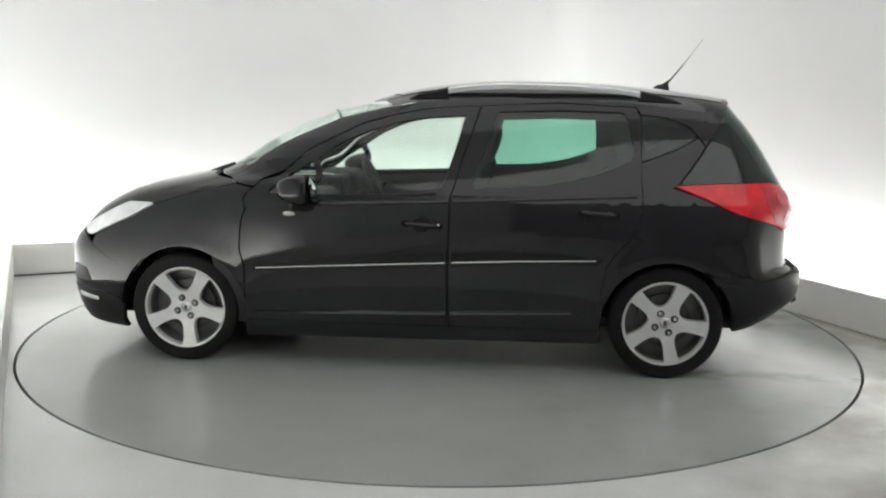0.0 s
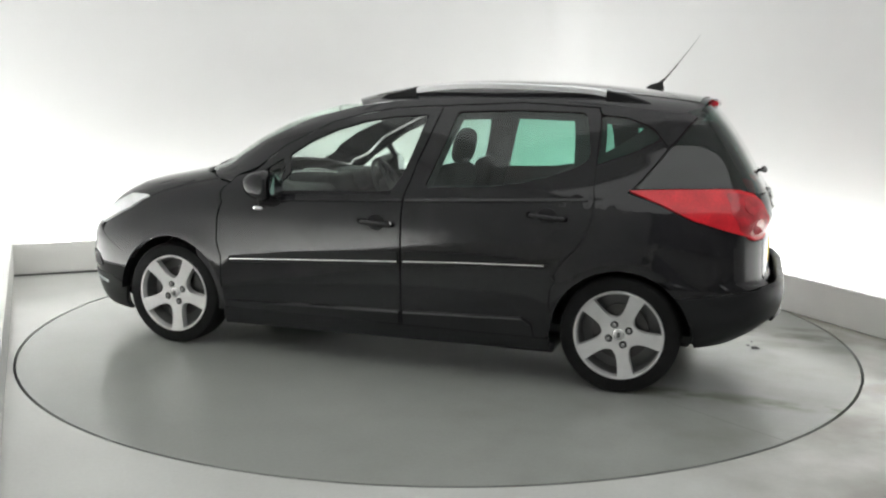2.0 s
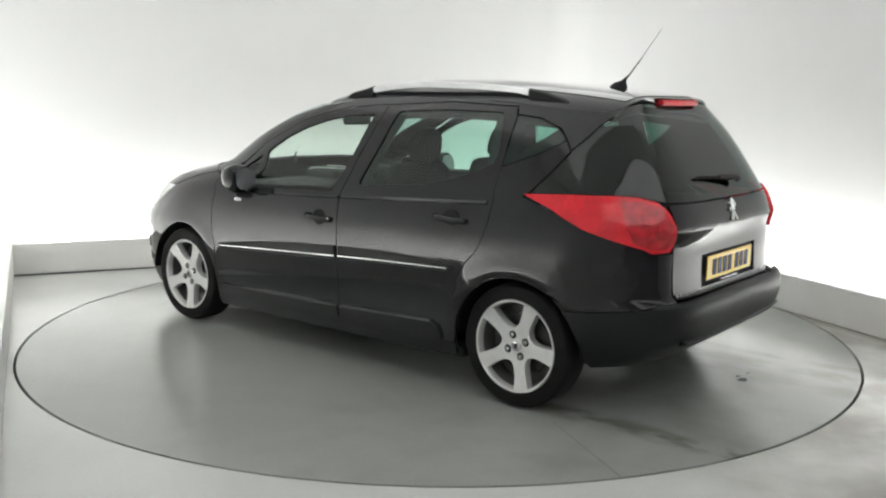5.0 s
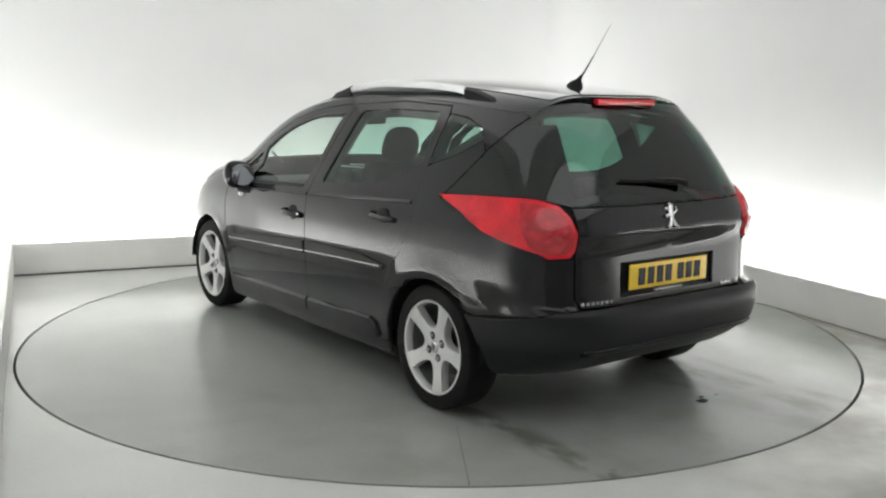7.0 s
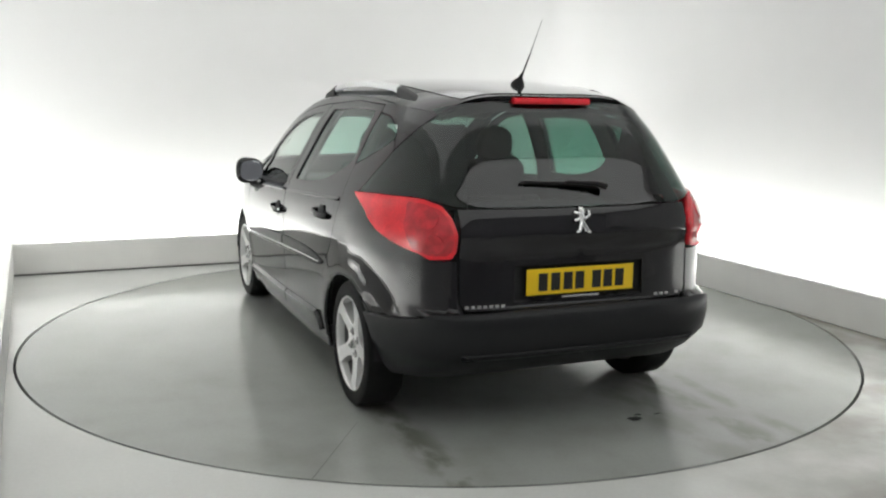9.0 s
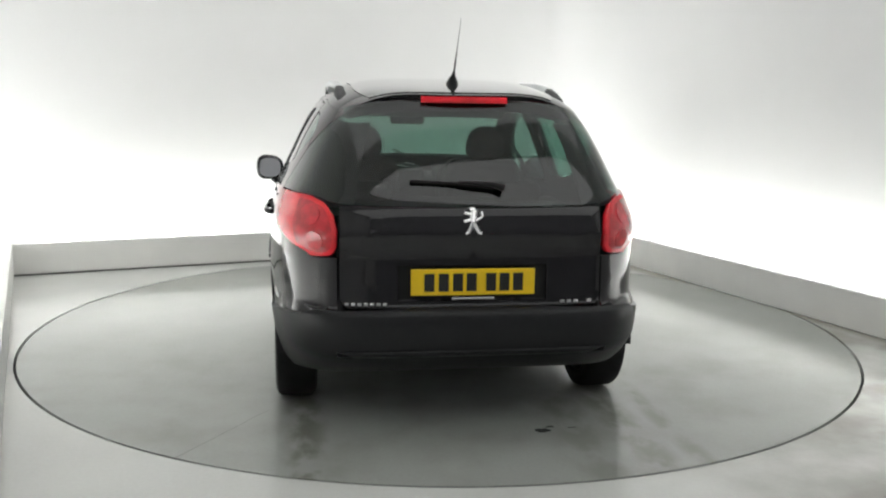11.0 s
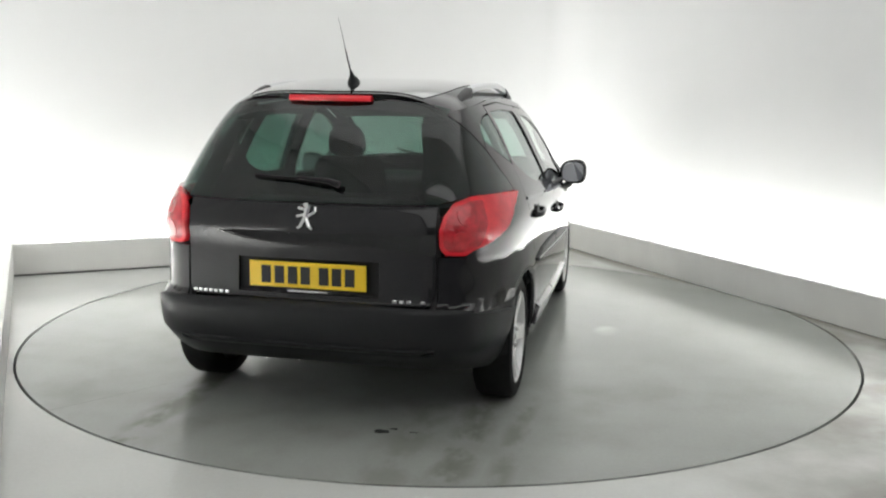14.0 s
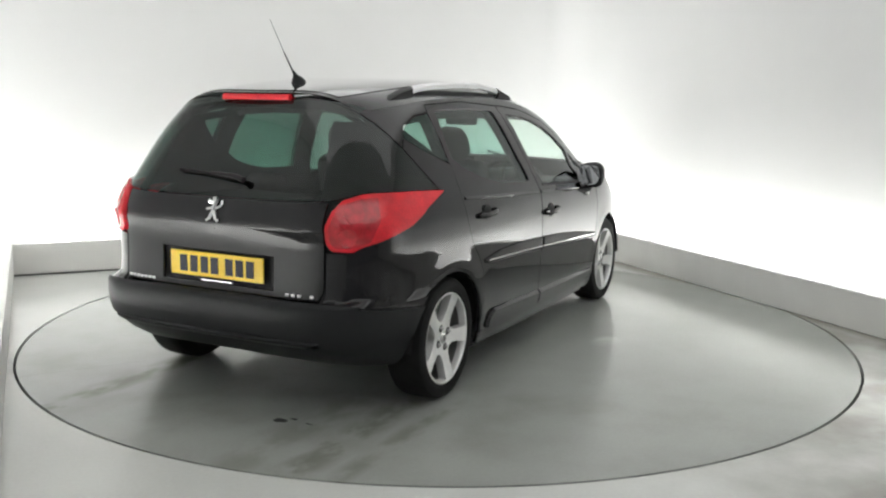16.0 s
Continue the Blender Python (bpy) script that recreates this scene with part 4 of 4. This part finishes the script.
# ------------------------------------------------------------------ outside fittings
def build_fittings():
    for sd in (1, -1):
        # roof rail: a silver bar on two black feet
        rail = new("roof_rail")
        rail.parent = CAR

        def rail_z(x):
            return TOP(x) + 0.026

        pts = [(-0.01, 0.004), (-0.05, 0.020), (-0.2, 0.034), (-0.45, 0.040), (-0.8, 0.041), (-1.05, 0.036), (-1.22, 0.020), (-1.30, 0.002)]
        bm = bmesh.new()
        path = []
        for (xa, ha), (xb, hb) in zip(pts, pts[1:]):
            path += [(xa + (xb - xa) * k / 5, ha + (hb - ha) * k / 5) for k in range(5)]
        path.append(pts[-1])
        rings = []
        for x, h in path:
            y = sd * (0.535 - 0.03 * max(0, -x - 0.6))
            z = rail_z(x) + h
            rings.append([bm.verts.new((x, y + sd * a, z + b)) for a, b in ((0.015, -0.018), (0.019, 0.004), (0.011, 0.013), (-0.011, 0.013), (-0.018, 0.004), (-0.015, -0.018))])
        for A, B in zip(rings, rings[1:]):
            for k in range(6):
                bm.faces.new((A[k], A[(k + 1) % 6], B[(k + 1) % 6], B[k]))
        bm.faces.new(rings[0]), bm.faces.new(rings[-1])
        bmesh.ops.recalc_face_normals(bm, faces=bm.faces)
        smooth(part("rail_bar", bm, RAILSILVER, rail, "silver rail bar"), 50)
        for xs in ([0.10, 0.05, -0.03, -0.11], [-1.12, -1.2, -1.3, -1.365]):
            bm = bmesh.new()
            rings = []
            for x in xs:
                y = sd * (0.535 - 0.03 * max(0, -x - 0.6))
                hx = min(max(x, -1.30), -0.01)
                h = 0.0
                for (xa, ha), (xb, hb) in zip(pts, pts[1:]):
                    if xb <= hx <= xa:
                        h = ha + (hb - ha) * (xa - hx) / (xa - xb)
                top = rail_z(x) + h + 0.017 - (0.022 if x > 0.08 or x < -1.35 else 0)
                low = TOP(x) + 0.010
                rings.append([bm.verts.new((x, y + sd * a, z)) for a, z in ((0.026, low), (0.023, top - 0.008), (0.012, top), (-0.012, top), (-0.02, top - 0.008), (-0.026, low))])
            for A, B in zip(rings, rings[1:]):
                for k in range(6):
                    bm.faces.new((A[k], A[(k + 1) % 6], B[(k + 1) % 6], B[k]))
            bm.faces.new(rings[0]), bm.faces.new(rings[-1])
            bmesh.ops.recalc_face_normals(bm, faces=bm.faces)
            smooth(part("rail_foot", bm, TRIM, rail, "black plastic rail foot"), 40)
        # door mirror
        mirror = new("door_mirror")
        mirror.parent = CAR
        bm = bmesh.new()
        bmesh.ops.create_uvsphere(bm, u_segments=28, v_segments=18, radius=1.0)
        for v in bm.verts:
            c = v.co
            p = Vector((abs(c.x) ** 0.8 * (1 if c.x > 0 else -1), abs(c.y) ** 0.75 * (1 if c.y > 0 else -1), abs(c.z) ** 0.75 * (1 if c.z > 0 else -1)))
            x = 0.60 + (p.x * 0.135 if p.x > 0 else p.x * 0.045)
            taper = 1 - 0.25 * max(0, p.x)
            v.co = Vector((x, sd * (0.912 + p.y * 0.088 * taper), 0.953 + p.z * (0.08 + 0.01 * p.y) * taper))
        if sd < 0:
            bmesh.ops.reverse_faces(bm, faces=bm.faces)
        bmesh.ops.recalc_face_normals(bm, faces=bm.faces)
        smooth(part("mirror_housing", bm, PAINT, mirror, "glossy black mirror housing"), 180)
        bm = bmesh.new()
        n = 28
        vs = []
        for k in range(n):
            a = 2 * math.pi * k / n
            cy, cz = math.cos(a), math.sin(a)
            vs.append(bm.verts.new((0.543 + 0.004 * cy + 0.011 * cz, sd * (0.912 + 0.070 * abs(cy) ** 0.75 * (1 if cy > 0 else -1)), 0.953 + 0.062 * abs(cz) ** 0.75 * (1 if cz > 0 else -1))))
        fc = bm.faces.new(vs)
        if fc.normal.x > 0:
            fc.normal_flip()
        part("mirror_glass", bm, MIRROR, mirror, "silvered mirror glass")
        bm = bmesh.new()
        tube(bm, [(0.56, sd * 0.835, 0.852), (0.60, sd * 0.848, 0.852), (0.66, sd * 0.878, 0.862), (0.64, sd * 0.905, 0.90)], 0.024, 12)
        box(bm, 0.60, 0.74, sd * 0.815 - 0.02, sd * 0.815 + 0.02, 0.865, 0.935, bevel=0.015)
        smooth(part("mirror_foot", bm, TRIM, mirror, "black mirror foot"))
        bm = bmesh.new()
        bmesh.ops.create_uvsphere(bm, u_segments=16, v_segments=10, radius=1.0)
        for v in bm.verts:
            v.co = Vector((0.685 + v.co.x * 0.034, sd * (0.862 + v.co.y * 0.012), 0.822 + v.co.z * 0.013))
        smooth(part("side_repeater", bm, SILVERINK, mirror, "clear side indicator lens"), 180)
        # handles
        for x, z in ((-0.01, 0.783), (-0.905, 0.860)):
            handle = new("door_handle")
            handle.parent = CAR
            y = shell(*s(x, z)).y
            bm = bmesh.new()
            bmesh.ops.create_uvsphere(bm, u_segments=20, v_segments=12, radius=1.0)
            for v in bm.verts:
                v.co = Vector((x + v.co.x * 0.05, sd * (y + 0.001 + v.co.y * 0.004), z + 0.002 + v.co.z * 0.042))
            smooth(part("handle_cup", bm, TRIM, handle, "recessed black cup"), 180)
            bm = bmesh.new()
            pts2 = []
            for k in range(11):
                t = -1 + 0.2 * k
                xx = x + 0.095 * t
                pts2.append((xx, sd * (shell(*s(xx, z)).y + 0.03 * (1 - t ** 4) + 0.002), z + 0.006 * t))
            tube(bm, pts2, 0.012, 10)
            for v in bm.verts:
                v.co.z = z + (v.co.z - z) * 1.15
            smooth(part("grip", bm, PAINT, handle, "glossy black grip bar"), 180)
            if x > -0.5:
                bm = bmesh.new()
                bmesh.ops.create_uvsphere(bm, u_segments=12, v_segments=8, radius=0.0085)
                for v in bm.verts:
                    v.co = Vector((x - 0.085 + v.co.x, sd * (shell(*s(x - 0.085, z)).y + 0.016 + v.co.y), z + v.co.z))
                smooth(part("lock", bm, CHROME, handle, "small chrome lock"), 180)
        # lamps inside the tail lens
        for y, z, rad in ((0.655, 0.935, 0.043), (0.645, 0.845, 0.040)):
            q = r(y, z)
            c0, n0 = shell(*q), normal_at(*q)
            bm = bmesh.new()
            lathe(bm, [(0.001, 0.0008), (rad * 0.6, 0.0008), (rad, 0.0), (rad, -0.006)], 20, "z")
            lens = part("lamp_bowl", bm, REDDARK, CAR, "dark red lamp bowl")
            lens.matrix_basis = Matrix.Translation((c0.x + n0.x * 0.0165, sd * (c0.y + n0.y * 0.0165), c0.z + n0.z * 0.0165)) @ Vector((n0.x, sd * n0.y, n0.z)).to_track_quat("Z", "Y").to_matrix().to_4x4()
            smooth(lens)
    # aerial
    aerial = new("aerial")
    aerial.parent = CAR
    bm = bmesh.new()
    rings = []
    for k, (x, z, rx, ry) in enumerate([(-1.30, 1.478, 0.052, 0.030), (-1.302, 1.500, 0.047, 0.026), (-1.310, 1.514, 0.034, 0.019), (-1.330, 1.526, 0.014, 0.011), (-1.352, 1.548, 0.0055, 0.0055)]):
        rings.append([bm.verts.new((x + rx * math.cos(2 * math.pi * j / 14), ry * math.sin(2 * math.pi * j / 14), z)) for j in range(14)])
    for A, B in zip(rings, rings[1:]):
        for j in range(14):
            bm.faces.new((A[j], A[(j + 1) % 14], B[(j + 1) % 14], B[j]))
    bm.faces.new(rings[-1])
    bmesh.ops.recalc_face_normals(bm, faces=bm.faces)
    smooth(part("aerial_base", bm, TRIM, aerial, "black rubber aerial foot"))
    bm = bmesh.new()
    tube(bm, [(-1.345, 0, 1.535), (-1.385, 0, 1.585), (-1.42, 0, 1.63)], 0.0042, 8, taper=0.0032)
    tube(bm, [(-1.42, 0, 1.63), (-1.47, 0, 1.70), (-1.525, 0, 1.775)], 0.0018, 6, taper=0.0008)
    part("aerial_rod", bm, TRIM, aerial, "thin black whip")
    # high brake light
    bm = bmesh.new()
    rings = []
    for k in range(13):
        y = -0.19 + 0.38 * k / 12
        t = y / 0.55
        x = -1.645 + 0.068 * t * t
        z = 1.419 - 0.09 * abs(t) ** 4.8
        rings.append([bm.verts.new((x + a, y, z + b)) for a, b in ((0.03, -0.014), (-0.008, -0.014), (-0.012, 0.0), (-0.004, 0.012), (0.06, 0.016))])
    for A, B in zip(rings, rings[1:]):
        for k in range(4):
            bm.faces.new((A[k], A[k + 1], B[k + 1], B[k]))
    bm.faces.new(rings[0]), bm.faces.new(rings[-1])
    bmesh.ops.recalc_face_normals(bm, faces=bm.faces)
    smooth(part("high_brake_light", bm, REDLENS, CAR, "slim red high-level brake light"))
    # rear wiper
    wiper = new("rear_wiper")
    wiper.parent = CAR

    def on_glass(y, z, h):
        q = r(abs(y), z)
        c0, n0 = shell(*q), normal_at(*q)
        sg = 1 if y >= 0 else -1
        return Vector((c0.x + n0.x * h, sg * (c0.y + n0.y * h), c0.z + n0.z * h))

    bm = bmesh.new()
    tube(bm, [on_glass(-0.13, 1.045, 0.03), on_glass(-0.08, 1.058, 0.035), on_glass(0.06, 1.068, 0.03)], 0.016, 8, taper=0.007)
    smooth(part("wiper_arm", bm, TRIM, wiper, "black wiper arm"), 60)
    bm = bmesh.new()
    tube(bm, [on_glass(-0.10, 1.052, 0.012), on_glass(0.08, 1.068, 0.014), on_glass(0.26, 1.078, 0.012)], 0.008, 6)
    part("wiper_blade", bm, RUBBER, wiper, "rubber wiper blade")
    for y in (0.28, -0.12):
        bm = bmesh.new()
        tube(bm, [(1.32, y - 0.03, 0.965), (1.22, y + 0.07, 1.005), (1.10, y + 0.16, 1.045)], 0.012, 6, taper=0.008)
        part("windscreen_wiper", bm, TRIM, CAR, "black wiper arm")
    # badge: a plain upright emblem
    bm = bmesh.new()
    for (y0, z0, y1, z1, rad) in ((-0.002, 0.965, 0.004, 0.925, 0.011), (0.004, 0.925, 0.016, 0.892, 0.007), (0.002, 0.925, -0.012, 0.892, 0.007), (0.0, 0.95, 0.028, 0.957, 0.006), (0.002, 0.937, 0.030, 0.928, 0.006), (-0.004, 0.93, -0.026, 0.945, 0.005), (-0.012, 0.892, -0.022, 0.888, 0.005), (0.016, 0.892, 0.026, 0.889, 0.005), (-0.002, 0.968, 0.012, 0.966, 0.008), (-0.026, 0.945, -0.024, 0.96, 0.0045)):
        tube(bm, [on_glass(y0 * 1.4 + 0.002, 0.924 + (z0 - 0.928) * 1.2, 0.004), on_glass(y1 * 1.4 + 0.002, 0.924 + (z1 - 0.928) * 1.2, 0.004)], rad * 1.3, 8)
    smooth(part("emblem", bm, CHROME, CAR, "chrome emblem on the tailgate"))
    # plate with plain bars for its characters
    plate = new("number_plate")
    plate.parent = CAR
    bm = bmesh.new()
    box(bm, -1.945, -1.938, -0.262, 0.262, 0.616, 0.728, bevel=0.003)
    part("plate_board", bm, YELLOW, plate, "yellow rear number plate")
    for k, y in enumerate((0.185, 0.125, 0.065, 0.008, -0.075, -0.132, -0.19)):
        bm = bmesh.new()
        box(bm, -1.9475, -1.9445, y - 0.021, y + 0.021, 0.634, 0.709)
        part("character_bar", bm, INK, plate)
    bm = bmesh.new()
    box(bm, -1.946, -1.935, -0.09, 0.09, 0.598, 0.607, bevel=0.002)
    part("dealer_strip", bm, SILVERINK, plate)
    # maker's and model lettering as bars
    for y0, n, w, z in ((0.525, 7, 0.026, 0.583), (-0.385, 5, 0.03, 0.583)):
        for k in range(n):
            y = y0 - k * w
            if n == 5 and k == 3:
                continue
            c0 = on_glass(y, z, 0.0)
            bm = bmesh.new()
            box(bm, c0.x - 0.004, c0.x + 0.002, y - w * 0.33, y + w * 0.33, z - 0.0065, z + 0.0065, bevel=0.001, seg=1)
            part("letter_bar", bm, SILVERINK, CAR, "small silver lettering bar")


build_inner()
build_cabin()
build_fittings()


def tyre_profile(R, w):
    h = w / 2
    return [(0.215, -h * 0.75), (0.225, -h * 0.95), (R * 0.88, -h), (R * 0.96, -h * 0.9), (R * 0.995, -h * 0.72), (R, -h * 0.4), (R, h * 0.4), (R * 0.995, h * 0.72), (R * 0.96, h * 0.9), (R * 0.88, h), (0.225, h * 0.95), (0.215, h * 0.75)]


def build_wheel(x, y, name="wheel"):
    wheel = new(name)
    wheel.parent = CAR
    wheel.matrix_basis = pose(x, y * 0.735, 0.293, 0, 0, 0 if y > 0 else 180)
    bm = bmesh.new()
    lathe(bm, tyre_profile(0.293, 0.19), 72)
    smooth(part("tyre", bm, RUBBER, wheel, "black road tyre"), 35)
    bm = bmesh.new()
    lathe(bm, [(0.204, 0.05), (0.205, 0.076), (0.210, 0.086), (0.219, 0.088), (0.223, 0.082), (0.217, 0.05)], 72)
    rim = part("rim", bm, ALLOY, wheel, "silver five-spoke alloy rim")
    smooth(rim, 35)
    bm = bmesh.new()
    lathe(bm, [(0.001, 0.0), (0.14, 0.0), (0.14, -0.02), (0.001, -0.02)], 48)
    smooth(part("brake_disc", bm, STEEL, wheel), 35)
    bm = bmesh.new()
    lathe(bm, [(0.001, -0.03), (0.195, -0.03), (0.2045, 0.05), (0.215, 0.05), (0.215, -0.08)], 48)
    smooth(part("inner_barrel", bm, BARREL, wheel), 35)
    # the star: five broad spokes whose sides flare into a round hub plate
    turn0 = 186 if x < 0 else 192
    edge = []
    for k in range(5):
        a0 = radians(turn0 + 72 * k)
        right = [(0.213, 0.041), (0.19, 0.037), (0.16, 0.0335), (0.13, 0.0315), (0.108, 0.0325), (0.092, 0.036), (0.081, 0.0415), (0.0715, 0.0485)]
        for u, v in [(u, -v) for u, v in reversed(right)] + [(0.216, -0.02), (0.216, 0.02)] + right:
            edge.append((u * math.cos(a0) - v * math.sin(a0), u * math.sin(a0) + v * math.cos(a0)))
    n = len(edge)

    def height(px, pz):
        return 0.064 + 0.020 * min(1.0, max(0.0, (math.hypot(px, pz) - 0.05) / 0.16)) ** 1.3

    inner = [(px * (1 - 0.0045 / math.hypot(px, pz)), pz * (1 - 0.0045 / math.hypot(px, pz))) for px, pz in edge]
    extra = [(rr * math.cos(radians(turn0 + 24 * k)), rr * math.sin(radians(turn0 + 24 * k))) for rr in (0.03, 0.06) for k in range(15)]
    extra += [(rr * math.cos(radians(turn0 + 72 * k)), rr * math.sin(radians(turn0 + 72 * k))) for rr in (0.09, 0.13, 0.17, 0.2) for k in range(5)]
    co2, _, tri, *_ = delaunay_2d_cdt([Vector(q) for q in inner + extra + [(0.0, 0.0)]], [], [list(range(n))], 1, 1e-6)
    bm = bmesh.new()
    vs = [bm.verts.new((q.x, height(q.x, q.y), q.y)) for q in co2]
    for t in tri:
        bm.faces.new([vs[k] for k in t])
    rim1 = [bm.verts.new((px, height(px, pz) - 0.004, pz)) for px, pz in edge]
    rim2 = [bm.verts.new((px, height(px, pz) - 0.042, pz)) for px, pz in edge]
    for k in range(n):
        j = (k + 1) % n
        bm.faces.new((vs[k], vs[j], rim1[j], rim1[k]))
        bm.faces.new((rim1[k], rim1[j], rim2[j], rim2[k]))
    bmesh.ops.recalc_face_normals(bm, faces=bm.faces)
    smooth(part("spokes", bm, ALLOY, rim, "five broad silver spokes"), 35)
    bm = bmesh.new()
    lathe(bm, [(0.001, 0.0725), (0.020, 0.0722), (0.026, 0.070), (0.029, 0.066), (0.029, 0.060)], 28)
    cap = smooth(part("centre_cap", bm, SILVERINK, rim, "round silver centre cap"), 35)
    bm = bmesh.new()
    box(bm, -0.008, 0.008, 0.0725, 0.074, -0.013, 0.013, bevel=0.0005, seg=1)
    part("cap_mark", bm, DARKMETAL, cap)
    # flat dark discs on the hub paint the shade of the bolt recesses
    for k in range(4):
        a = radians(65 + 90 * k)
        bm = bmesh.new()
        lathe(bm, [(0.001, 0.0015), (0.0185, 0.0015), (0.0205, 0.0)], 20)
        pocket = part("bolt_pocket_shade", bm, DARKMETAL, rim, "dark disc painting the shade of a bolt recess")
        pocket.location = (0.0545 * math.cos(a), 0.0642, 0.0545 * math.sin(a))
        bm = bmesh.new()
        lathe(bm, [(0.001, 0.013), (0.007, 0.013), (0.0095, 0.009), (0.0105, 0.0)], 12)
        part("wheel_bolt", bm, SILVERINK, pocket)


for wx in (1.27, -1.27):
    for wy in (1, -1):
        build_wheel(wx, wy)


def motions():
    spin, ride = [], []
    for k in range(33):
        t = 0.5 * k
        a = 175.06 - 6.864 * t - 0.0076 * t * t
        turn = Matrix.Rotation(radians(a), 4, "Z")
        spin.append((t, turn.copy()))
        ride.append((t, turn @ Matrix.Translation((0.0211, 0.1529, 0.0))))
    walk(TURNTABLE, spin)
    walk(CAR, ride)


motions()
